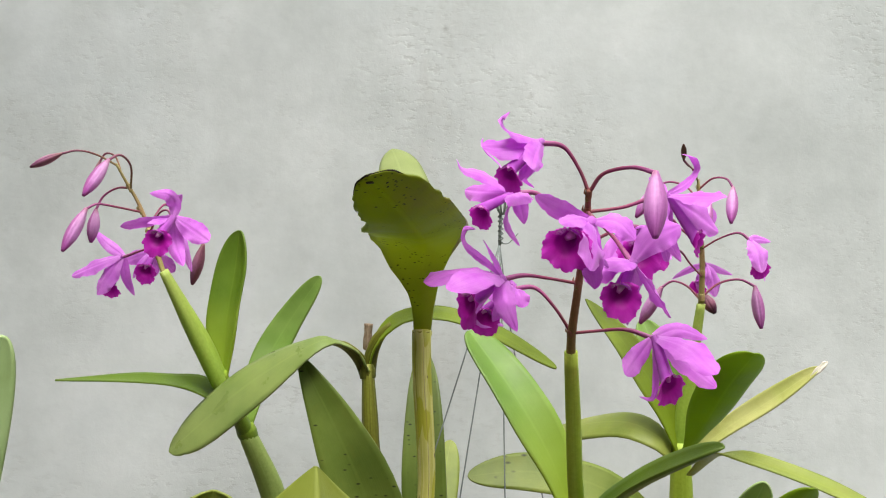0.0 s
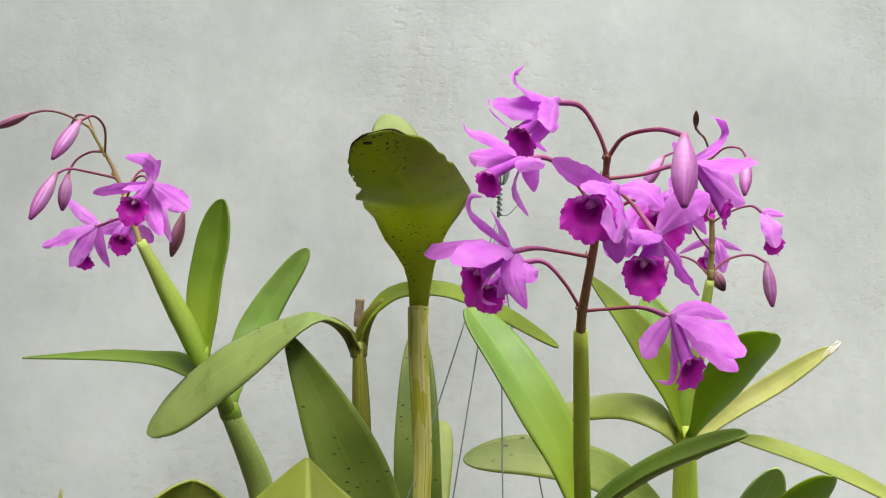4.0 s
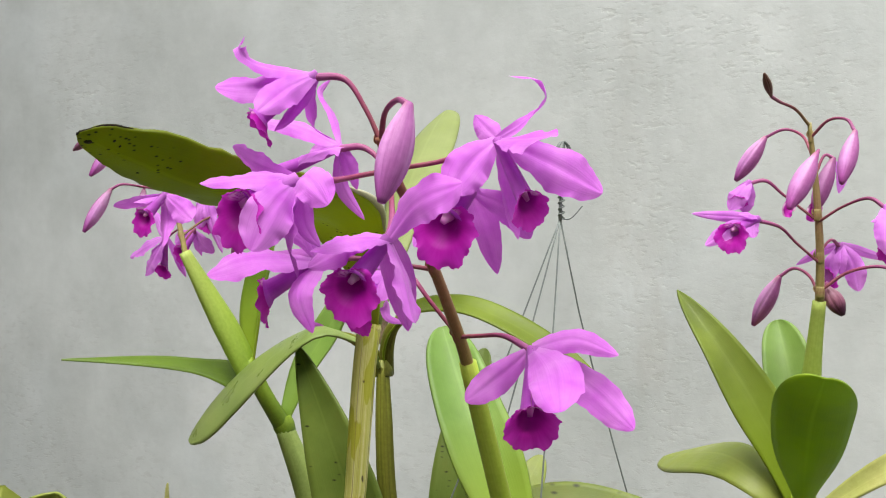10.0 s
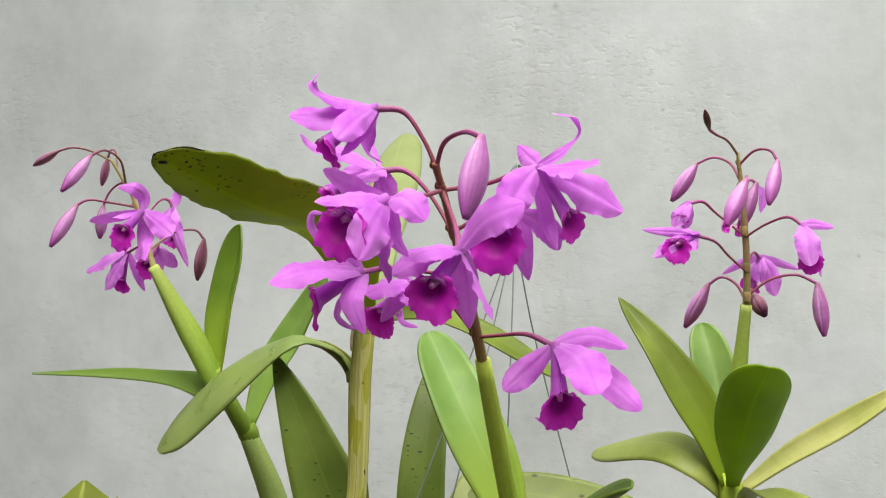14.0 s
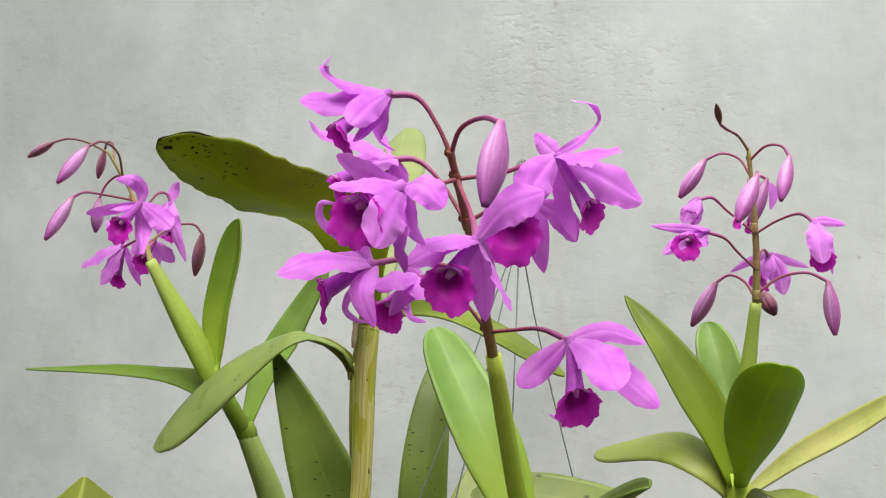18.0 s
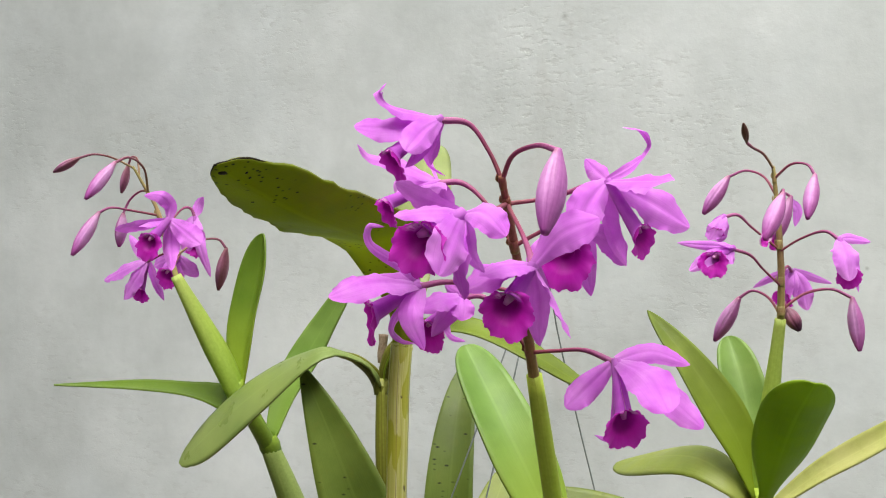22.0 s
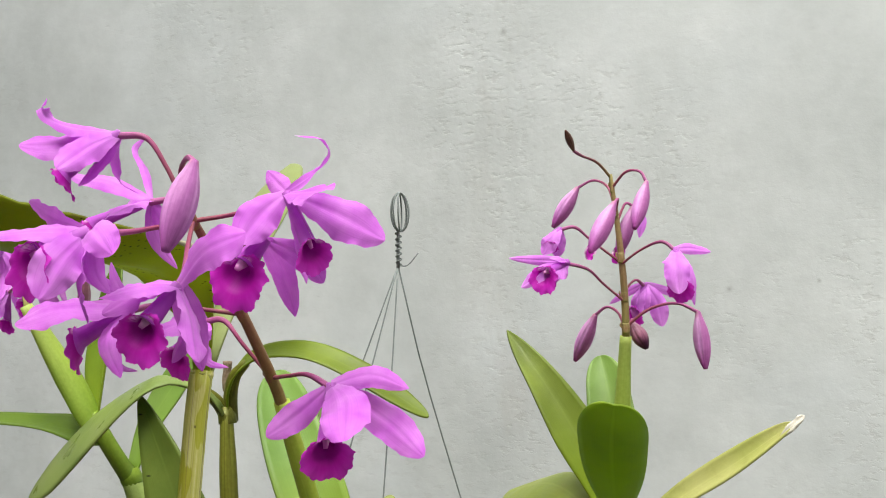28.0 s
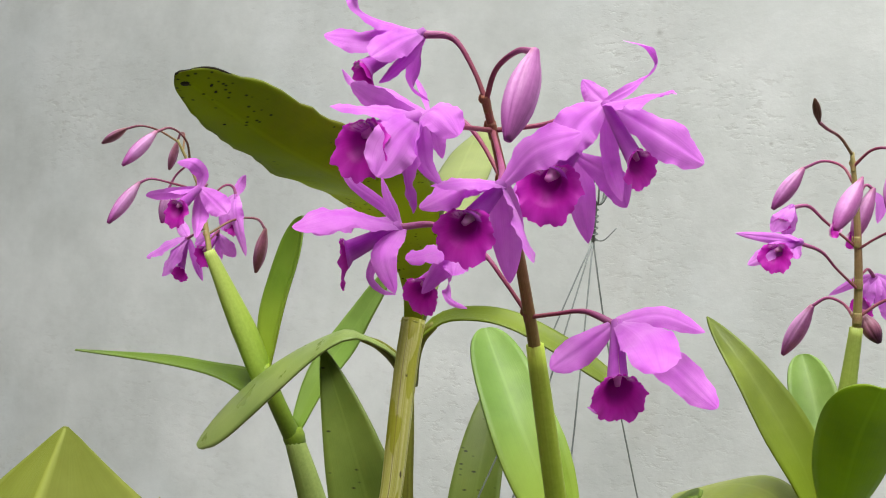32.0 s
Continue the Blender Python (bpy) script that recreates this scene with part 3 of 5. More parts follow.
            tube("scar", [tuple(p - nn * 0.0013), tuple(p + nn * 0.0013)], [r, r], scorch, ob, n=2, m=9, squash=0.6)
    return ob


def tube_data(pts, radii, n=16, m=10, squash=1.0, ridges=0, deep=0.0, seams=0, spin=0.0):
    c = spline(pts, n)
    s = np.linspace(0, 1, n + 1)
    r = np.interp(s, np.linspace(0, 1, len(radii)), radii)
    tan = np.gradient(c, axis=0)
    tan /= np.maximum(np.linalg.norm(tan, axis=1, keepdims=True), 1e-9)
    ref = np.array([0.0, 1.0, 0.0]) if abs(tan[0][1]) < 0.8 else np.array([1.0, 0.0, 0.0])
    verts, uvs = [], []
    for i in range(n + 1):
        x = unit(np.cross(tan[i], ref))
        ref = unit(np.cross(x, tan[i]))
        for j in range(m + 1):
            a = 2 * np.pi * j / m + spin
            k = r[i] * (1 + deep * np.cos(ridges * a)) if ridges else r[i]
            if seams:
                off = ((a - spin) * seams / (2 * np.pi) + 0.35) % 1 - 0.5
                k *= 1 - 0.16 * np.exp(-((off / 0.045) ** 2)) * min(1, 4 * s[i])
            verts.append(c[i] + x * (k * np.cos(a)) + ref * (k * squash * np.sin(a)))
            uvs.append((j / m, s[i]))
    faces = [(i * (m + 1) + j, i * (m + 1) + j + 1, (i + 1) * (m + 1) + j + 1, (i + 1) * (m + 1) + j) for i in range(n) for j in range(m)]
    faces.append(tuple(range(m - 1, -1, -1)))
    faces.append(tuple(n * (m + 1) + j for j in range(m)))
    return verts, faces, uvs


def tube(name, pts, radii, material, parent=None, label="", **kw):
    return part(name, *tube_data(pts, radii, **kw), material, parent, label)


def thing(name, at, label, category, group=""):
    e = new(name)
    e.location = at
    e.empty_display_size = 0.05
    return tagged(e, label, category, group)


# ---- orchid parts ----
def lip(base, end, up, gaze, r0, parent, seed=0, label="deep magenta ruffled lip"):
    """Lip rolled into a lilac tube round the column, turning to look along gaze; its lower side spreads into a frilled limb centred on end. up: the side of its roof."""
    base, end, up = np.array(base, float), np.array(end, float), np.array(up, float)
    g = unit(gaze)
    mouth = end + unit(up - g * (up @ g)) * 0.40 * r0
    x = unit(mouth - base)
    far = np.linalg.norm(mouth - base)
    rng = np.random.default_rng(seed)
    ph = rng.uniform(0, 6.28, 6)
    ns, na = 28, 96
    grid, uvg, nrm = np.zeros((ns + 1, na + 1, 3)), np.zeros((ns + 1, na + 1, 2)), np.zeros((ns + 1, na + 1, 3))
    c = base.copy()
    for i in range(ns + 1):
        s = i / ns
        turn = np.clip((s - 0.35) / 0.4, 0, 1)
        d = unit(x * (1 - turn) + g * turn)
        u = unit(up - d * (up @ d))
        w = np.cross(d, u)
        fl = max(0, (s - 0.55) / 0.45)
        if i:
            c = c + (x if s < 0.55 else d) * (far / ns) * (1.55 if s < 0.55 else 0.32)
        for j in range(na + 1):
            a = np.pi * 0.985 * (2 * j / na - 1)
            front = 0.5 + 0.5 * np.cos(a)
            lobes = 0.05 * np.sin(3 * a + ph[3]) + 0.040 * np.sin(7 * a + ph[0]) + 0.032 * np.sin(13 * a + ph[1]) + 0.026 * np.sin(23 * a + ph[2]) + 0.018 * np.sin(41 * a + ph[4])
            k = r0 * (0.20 + 0.22 * min(s / 0.6, 1) ** 1.2 + fl**1.1 * (0.10 + 0.92 * front**0.8)) * (1 + fl**3 * lobes)
            ax = r0 * fl * (0.07 * np.sin(4 * a + ph[2]) * fl * fl + 0.07 * np.sin(11 * a + ph[5]) * fl**4 - 0.22 * fl * fl + 0.34 * front)
            out = -u * np.cos(a) + w * np.sin(a)
            grid[i, j] = c + d * ax + out * k
            nrm[i, j] = out
            uvg[i, j] = (j / na, s)
    part("lip", *sheet(grid, uvg, 0.0003), LIP, parent, label)
    cut = int(ns * 0.68)
    return part("lip_tube", *sheet((grid + nrm * 0.0005)[: cut + 1], uvg[: cut + 1], 0.0003), LIP_TUBE, parent, "lilac tube of the lip")


FRONT = np.array((0.1, -0.72, 0.45))


def flower(plant, stalk, base, mouth, tepals, r_lip=0.0125, gaze=(0, -0.95, -0.25), petal=None, stalk_mat=None, up=(0, 0, 1), thick=0.0011, seed=0):
    """A cattleya bloom: stalk with ovary, sepals, petals, lip and column. tepals: (kind, width, places after the base[, face])."""
    petal, stalk_mat = petal or PETAL, stalk_mat or STALK
    base, mouth = np.array(base, float), np.array(mouth, float)
    ax = unit(mouth - base)
    rad = [thick * 1.15, thick, thick, thick * 1.1, thick * 1.5, thick * 1.7]
    fl = tube("flower", [*stalk, tuple(base + ax * 0.002)], rad, stalk_mat, plant, n=22, m=9)
    for k, (kind, width, *pts) in enumerate(tepals):
        face = None
        if isinstance(pts[-1], list):
            face = pts.pop()
        tip = np.array(pts[-1], float)
        out = unit(tip - base)
        f = np.array(face, float) if face else ax * 0.45 + FRONT * 0.8
        lean = unit(f - out * (f @ out))
        if len(pts) == 1:
            pts = [tuple((base + tip) / 2 + lean * 0.12 * np.linalg.norm(tip - base)), tuple(tip)]
        broad = kind == "petal"
        blade("petal" if broad else "sepal", [tuple(base), *pts], width, petal, fl, face=f, kind=kind, cup=-0.16 if broad else -0.22, keel=-0.06, ruffle=0.13 if broad else 0.07, waves=2.6 if broad else 2.1, thick=0.0003, n=36, m=16, seed=seed + k)
    lip(base, mouth, up, gaze, 1.1 * r_lip, fl, seed)
    g = unit(gaze)
    u = unit(np.array(up, float) - ax * (np.array(up, float) @ ax))
    roof = mouth + unit(np.array(up, float) - g * (np.array(up, float) @ g)) * 0.40 * r_lip - base
    tube("column", [tuple(base), tuple(base + roof * 0.5 + u * r_lip * 0.06), tuple(base + roof * 0.88 + u * r_lip * 0.14)], [0.0016, r_lip * 0.15, r_lip * 0.20, r_lip * 0.24, r_lip * 0.24, r_lip * 0.12], COLUMN, fl, "pale pink column", n=14, m=12, squash=0.7)
    return fl


def bud(plant, stalk, top, tip, radius, material=None, stalk_mat=None, thick=0.0012, bow=(0, 0, 0), spin=0.0):
    """A closed bud hanging on its arched stalk."""
    top, tip = np.array(top, float), np.array(tip, float)
    mid = (top + tip) / 2 + np.array(bow, float)
    b = tube("flower_bud", [tuple(top), tuple(mid), tuple(tip)], [0.26 * radius, 0.48 * radius, 0.72 * radius, 0.9 * radius, 0.99 * radius, radius, 0.94 * radius, 0.78 * radius, 0.54 * radius, 0.24 * radius], material or BUD, plant, n=24, m=42, seams=3, spin=spin)
    tube("stalk", [*stalk, tuple(top + (tip - top) * 0.02)], [thick * 1.1, thick, thick, thick * 1.25], stalk_mat or STALK, b, n=18, m=8)
    return b


# ---- the setting ----
def box_part(name, lo, hi, material, parent=None):
    (a, b, c), (d, e, f) = lo, hi
    v = [(a, b, c), (d, b, c), (d, e, c), (a, e, c), (a, b, f), (d, b, f), (d, e, f), (a, e, f)]
    q = [(3, 2, 1, 0), (4, 5, 6, 7), (0, 1, 5, 4), (1, 2, 6, 5), (2, 3, 7, 6), (3, 0, 4, 7)]
    ob = part(name, v, q, None, material, parent)
    ob.data.polygons.foreach_set("use_smooth", [False] * 6)
    return ob


FLOOR_Z = -0.45
tagged(box_part("wall_back", (-1.52, WALL_Y, FLOOR_Z), (2.6, WALL_Y + 0.15, 2.6), PLASTER), "grey cement plaster wall with cloudy stains", "wall", kind="structure")
# Added wall, out of view: its height and dark tone shade the left.
tagged(box_part("shade_wall_left", (-1.67, -2.2, FLOOR_Z), (-1.52, WALL_Y + 0.15, 5.0), DARK_CEMENT), "unseen dark side wall added to shade the back wall", "wall", kind="structure")
tagged(box_part("wall_right", (2.6, -2.2, FLOOR_Z), (2.75, WALL_Y + 0.15, 2.0), PLASTER), "plain grey cement side wall", "wall", kind="structure")
# Also added, out of view; blocks low sky so the back wall dims downwards.
tagged(box_part("shade_wall_front", (-1.67, -2.35, FLOOR_Z), (2.75, -2.2, 3.8), DARK_CEMENT), "unseen dark wall added to block low sky light", "wall", kind="structure")
# Unseen floor, kept dark so little light bounces up.
tagged(box_part("floor", (-1.67, -2.35, FLOOR_Z - 0.1), (2.75, WALL_Y + 0.15, FLOOR_Z), DARK_CEMENT), "unseen cement floor, toned dark to cut bounced light", "floor", kind="structure")
# Added out of view to carry the pots; toned dark against bounced light.
tagged(box_part("ledge", (-0.5, 0.35, FLOOR_Z), (0.5, 1.05, 0.0), LOW_BOUNCE), "plain cement plant ledge under the pots", "ledge", kind="structure")


def pot(at, radius, height):
    """Plain clay pot with a thick rim, filled with bark."""
    x, y = at
    clay = skin_clay
    prof = [(0.0, 0.0), (0.70, 0.0), (0.93, height - 0.03), (1.0, height - 0.03), (1.0, height), (0.90, height), (0.86, height - 0.025), (0.0, height - 0.025)]
    verts, faces, uvs = [], [], []
    m = 32
    for k, (r, z) in enumerate(prof):
        for j in range(m):
            a = 2 * np.pi * j / m
            verts.append((x + radius * max(r, 0.001) * np.cos(a), y + radius * max(r, 0.001) * np.sin(a), z))
            uvs.append((j / m, k / 8))
    faces = [(k * m + j, k * m + (j + 1) % m, (k + 1) * m + (j + 1) % m, (k + 1) * m + j) for k in range(len(prof) - 1) for j in range(m)]
    ob = part("clay_pot", verts, faces, uvs, clay)
    rng = np.random.default_rng(int(1000 * (x + 2)))
    bv, bf, bu = [], [], []
    for k in range(46):
        a, d = rng.uniform(0, 6.28), radius * 0.76 * math.sqrt(rng.uniform(0, 1))
        cx, cy, cz = x + d * math.cos(a), y + d * math.sin(a), height - 0.022 + rng.uniform(0, 0.006)
        sx, sy, sz, turn = rng.uniform(0.006, 0.013), rng.uniform(0.004, 0.008), rng.uniform(0.003, 0.006), rng.uniform(0, 3.14)
        b0 = len(bv)
        for px, py, pz in ((-1, -1, -1), (1, -0.8, -1), (0.9, 1, -1), (-1, 0.9, -1), (-0.7, -0.8, 1), (0.8, -0.6, 0.8), (0.7, 0.7, 1), (-0.8, 0.6, 0.9)):
            bv.append((cx + px * sx * math.cos(turn) - py * sy * math.sin(turn), cy + px * sx * math.sin(turn) + py * sy * math.cos(turn), cz + pz * sz))
            bu.append((0.5 + 0.5 * px, 0.5 + 0.5 * py))
        bf += [tuple(b0 + q for q in f) for f in ((3, 2, 1, 0), (4, 5, 6, 7), (0, 1, 5, 4), (1, 2, 6, 5), (2, 3, 7, 6), (3, 0, 4, 7))]
    part("bark_chips", bv, bf, bu, DRY, ob, "dry brown bark chips")
    return tagged(ob, "plain terracotta pot filled with bark", "pot", "orchid pots")


skin_clay = skin_material("terracotta", [(0.3, (0.30, 0.12, 0.06)), (0.7, (0.38, 0.17, 0.09))], along=False, rough=0.9)
POT_TOP = 0.20
for at, r in (((-0.18, 0.86), 0.085), ((0.03, 0.74), 0.115), ((0.25, 0.87), 0.085), ((-0.30, 0.60), 0.085)):
    pot(at, r, POT_TOP + 0.02)

# ---- orchid with the speckled leaves and the large flower cluster ----
main = thing("orchid_plant", (0.03, 0.74, POT_TOP), "tall orchid in full bloom, lilac flowers with magenta lips", "orchid")
# bloom-bearing bulb
tube("pseudobulb", [(0.090, 0.700, 0.19), (0.104, 0.672, 0.36), (0.0985, 0.640, 0.44), (0.091, 0.608, 0.527)], [0.0040, 0.0044, 0.0048, 0.0052, 0.0056, 0.0060, 0.0061, 0.0060, 0.0058, 0.0055, 0.0048], BULB, main, "smooth green bulb with a flower sheath", n=26, m=14, squash=0.85)
tube("flower_stem", [(0.0914, 0.6098, 0.5215), (0.0903, 0.599, 0.541), (0.0905, 0.560, 0.589), (0.089, 0.521, 0.634)], [0.0034, 0.0031, 0.0028, 0.0025, 0.0022, 0.0018], RACHIS, main, "reddish brown flower stem", n=26, m=12)
blade("leaf", [(0.102, 0.668, 0.385), (0.085, 0.672, 0.435), (0.055, 0.688, 0.487), (0.022, 0.723, 0.531)], 0.042, LEAF_FRESH, main, face=(0.35, -0.75, 0.5), cup=0.22, keel=0.12, label="bright green glossy leaf")
# bulb with the bent olive leaf
tube("pseudobulb", [(0.000, 0.700, 0.19), (-0.0125, 0.655, 0.37), (-0.0125, 0.664, 0.43), (-0.0165, 0.682, 0.50), (-0.017, 0.691, 0.534)], [0.0050, 0.0052, 0.0058, 0.0064, 0.0074, 0.0078], BULB_PAPERY, main, "yellowed bulb with papery torn sheaths", n=30, m=14, ridges=7, deep=0.04)
blade("leaf", [(-0.017, 0.691, 0.530), (-0.016, 0.688, 0.560), (-0.0155, 0.675, 0.588), (-0.015, 0.648, 0.605), (-0.016, 0.598, 0.6120), (-0.024, 0.532, 0.622), (-0.042, 0.477, 0.641)], 0.067, LEAF_OLIVE, main, face=(0.05, 0.8, 0.5), face_tip=(-0.22, 0.5, 0.8), kind="lens", cup=0.12, keel=0.14, thick=0.0022, n=40, m=14, label="olive-brown old leaf with black specks and a frayed edge", scorch=SCORCH, bulges=((1, 0.62, 0.06, 0.24), (1, 0.47, 0.07, 0.16), (1, 0.33, 0.08, 0.32), (1, 0.20, 0.07, 0.62)))
blade("leaf", [(-0.016, 0.693, 0.530), (-0.014, 0.715, 0.575), (-0.029, 0.775, 0.632), (-0.043, 0.845, 0.680), (-0.053, 0.893, 0.704)], 0.048, LEAF_WAX, main, face=(-0.12, -0.7, 0.7), kind="paddle", cup=-0.22, keel=0.0, label="pale waxy green leaf with rounded tip")
tube("collar", [(-0.0172, 0.690, 0.5300), (-0.017, 0.691, 0.5320), (-0.017, 0.691, 0.5340)], [0.0078, 0.0084, 0.0078], BULB_PAPERY, main, "green ring where the leaf joins", n=6, m=14)
# old bulb with its two arching leaves
tube("pseudobulb", [(-0.040, 0.780, 0.19), (-0.063, 0.800, 0.36), (-0.067, 0.801, 0.41), (-0.071, 0.805, 0.492)], [0.006, 0.0080, 0.0084, 0.0080, 0.0078, 0.0074, 0.0050], BULB_OLIVE, main, "ridged dark olive bulb", n=22, m=14, ridges=6, deep=0.06)
tube("dry_stub", [(-0.0715, 0.807, 0.505), (-0.0705, 0.806, 0.518), (-0.0697, 0.806, 0.5295)], [0.0036, 0.0042, 0.0034, 0.0040], STUB, main, "dried brown flower stub", n=12, m=9, ridges=4, deep=0.14)
tube("leaf_base", [(-0.0725, 0.810, 0.480), (-0.0790, 0.803, 0.497), (-0.0900, 0.790, 0.510), (-0.1000, 0.778, 0.5150)], [0.0062, 0.0060, 0.0048, 0.0030], BULB_OLIVE, main, "thick olive base of a leaf", n=14, m=12, squash=0.7)
tube("leaf_base", [(-0.0705, 0.811, 0.480), (-0.0675, 0.806, 0.500), (-0.0600, 0.801, 0.5175), (-0.0480, 0.800, 0.5290)], [0.0066, 0.0064, 0.0056, 0.0036], BULB_OLIVE, main, "thick olive base of a leaf", n=14, m=12, squash=0.7)
tube("collar", [(-0.0708, 0.8065, 0.478), (-0.0714, 0.8070, 0.486), (-0.0718, 0.8075, 0.4915)], [0.0076, 0.0079, 0.0066], BULB_OLIVE, main, "olive ring at the top of the bulb", n=8, m=14)
blade("leaf", [(-0.071, 0.803, 0.488), (-0.078, 0.796, 0.503), (-0.092, 0.780, 0.514), (-0.113, 0.762, 0.516), (-0.180, 0.768, 0.474), (-0.248, 0.775, 0.416)], 0.058, LEAF_GREY, main, face=(0.25, -0.25, 0.95), face_tip=(-0.30, -0.74, 0.62), kind="stalked", cup=-0.10, n=40, label="grey-green leaf arching over and down")
blade("leaf", [(-0.071, 0.808, 0.484), (-0.067, 0.803, 0.503), (-0.055, 0.799, 0.523), (-0.034, 0.802, 0.5365), (0.005, 0.808, 0.5370), (0.050, 0.808, 0.520), (0.107, 0.805, 0.4876)], 0.025, LEAF_MID, main, face=(-0.1, -0.35, 0.9), face_tip=(0.45, -0.5, 0.75), cup=0.15, n=40, label="narrow green leaf arching sideways")
# speckled leaves low in the clump
blade("leaf", [(-0.035, 0.748, 0.19), (-0.045, 0.748, 0.25), (-0.062, 0.752, 0.36), (-0.093, 0.760, 0.435), (-0.131, 0.771, 0.506)], 0.066, LEAF_OLD, main, face=(-0.05, -0.95, 0.3), kind="lance", cup=0.10, keel=0.10, label="dark green old leaf with black specks")
blade("leaf", [(-0.005, 0.790, 0.19), (-0.010, 0.800, 0.24), (-0.018, 0.825, 0.36), (-0.019, 0.850, 0.43), (-0.020, 0.900, 0.492)], 0.042, LEAF_OLD, main, face=(0.05, -0.9, 0.35), cup=0.1, keel=0.10, label="upright dark green leaf with specks")
blade("leaf", [(0.000, 0.810, 0.19), (-0.010, 0.84, 0.25), (-0.006, 0.90, 0.32), (0.009, 0.969, 0.383)], 0.040, LEAF_PALE, main, face=(0.1, -0.85, 0.4), cup=0.1, label="pale green leaf with rounded tip")
blade("leaf", [(0.095, 0.690, 0.30), (0.110, 0.665, 0.375), (0.140, 0.620, 0.425), (0.181, 0.551, 0.472)], 0.034, LEAF_DARK, main, face=(-0.3, -0.25, 0.9), cup=0.45, label="green leaf seen edge-on, rising outwards")
blade("leaf", [(-0.020, 0.670, 0.19), (-0.048, 0.590, 0.24), (-0.075, 0.480, 0.33), (-0.072, 0.450, 0.41), (-0.068, 0.456, 0.484)], 0.165, LEAF_FOLD, main, face=(0.42, -0.89, 0.15), kind="ogive", cup=-0.10, keel=-1.0, bulges=((1, 0.91, 0.07, 0.75), (0, 0.91, 0.07, 0.20)), n=60, m=24, thick=0.0022, label="broad pale green leaf folded along its midrib")

# the flower cluster
def knuckle(plant, at, along, radius, material):
    """Swollen joint on a flower stem with a dry pointed bract."""
    p, d = np.array(at, float), unit(along)
    k = tube("stem_joint", [tuple(p - d * 0.004), tuple(p), tuple(p + d * 0.004)], [radius * 0.95, radius * 1.06, radius * 0.95], material, plant, n=6, m=10)
    side_way = unit(np.cross(d, (0.3, 1, 0.1)))
    blade("bract", [tuple(p + side_way * radius), tuple(p + side_way * radius * 1.35 + d * 0.002), tuple(p + side_way * radius * 1.3 + d * 0.0045)], 0.0028, material, k, face=side_way, kind="sepal", thick=0.0005, n=6, m=4)


for at, r in (((0.090, 0.599, 0.541), 0.0031), ((0.0903, 0.570, 0.577), 0.0028), ((0.090, 0.548, 0.602), 0.0026), ((0.0895, 0.530, 0.623), 0.0023), ((0.089, 0.522, 0.633), 0.0020)):
    knuckle(main, at, (0, -0.64, 0.77), r, RACHIS)
STEM_A, STEM_B, STEM_C, STEM_D = (0.090, 0.548, 0.602), (0.0895, 0.530, 0.623), (0.0903, 0.570, 0.577), (0.090, 0.599, 0.541)
TOP = (0.089, 0.521, 0.634)
flower(main, [TOP, (0.083, 0.519, 0.648), (0.073, 0.518, 0.662)], (0.0601, 0.5160, 0.6653), (0.0375, 0.5015, 0.6405),
       [("sepal", 0.0115, (0.0440, 0.5060, 0.6674), (0.0365, 0.4985, 0.6705), (0.0343, 0.4950, 0.6755), (0.0385, 0.4931, 0.6792), [0.1, -0.55, 0.8]), ("petal", 0.0165, (0.0415, 0.5046, 0.6595), (0.0224, 0.4930, 0.6590), [0.35, -0.75, 0.5]), ("petal", 0.0150, (0.0545, 0.5005, 0.6565), (0.0505, 0.4855, 0.6455), [0.65, -0.55, 0.5]), ("sepal", 0.0085, (0.0553, 0.5199, 0.6534), (0.0499, 0.5279, 0.6444), (0.0570, 0.5333, 0.6381), [0.66, 0.53, 0.54]), ("sepal", 0.0085, (0.0500, 0.5100, 0.6480), (0.0440, 0.5060, 0.6400), [0.0, -0.9, 0.3])], r_lip=0.0080, gaze=(-0.55, -0.45, -0.70), seed=1)
flower(main, [STEM_A, (0.075, 0.552, 0.624), (0.061, 0.555, 0.636)], (0.0478, 0.5545, 0.6370), (0.0222, 0.5364, 0.6205),
       [("sepal", 0.0115, (0.0259, 0.5495, 0.6472), (0.0132, 0.5409, 0.6500), (0.0084, 0.5340, 0.6564), [0.3, -0.6, 0.65]), ("petal", 0.0170, (0.0304, 0.5613, 0.6375), (0.0150, 0.5780, 0.6402), [-0.4, -0.65, 0.63]), ("petal", 0.0180, (0.0472, 0.5364, 0.6335), (0.0466, 0.5228, 0.6268), [-0.1, -0.4, 0.85]), ("sepal", 0.0105, (0.0505, 0.5560, 0.6270), (0.0533, 0.5600, 0.6163), [-0.2, -0.95, 0.1]), ("sepal", 0.0085, (0.0422, 0.5642, 0.6190), (0.0514, 0.5703, 0.6017), [0.88, -0.46, -0.1]), ("sepal", 0.0060, (0.038, 0.562, 0.655), (0.0268, 0.569, 0.667), (0.0272, 0.5779, 0.6754), [0.9, -0.3, 0.2])], r_lip=0.0076, gaze=(-0.55, -0.5, -0.65), seed=2)
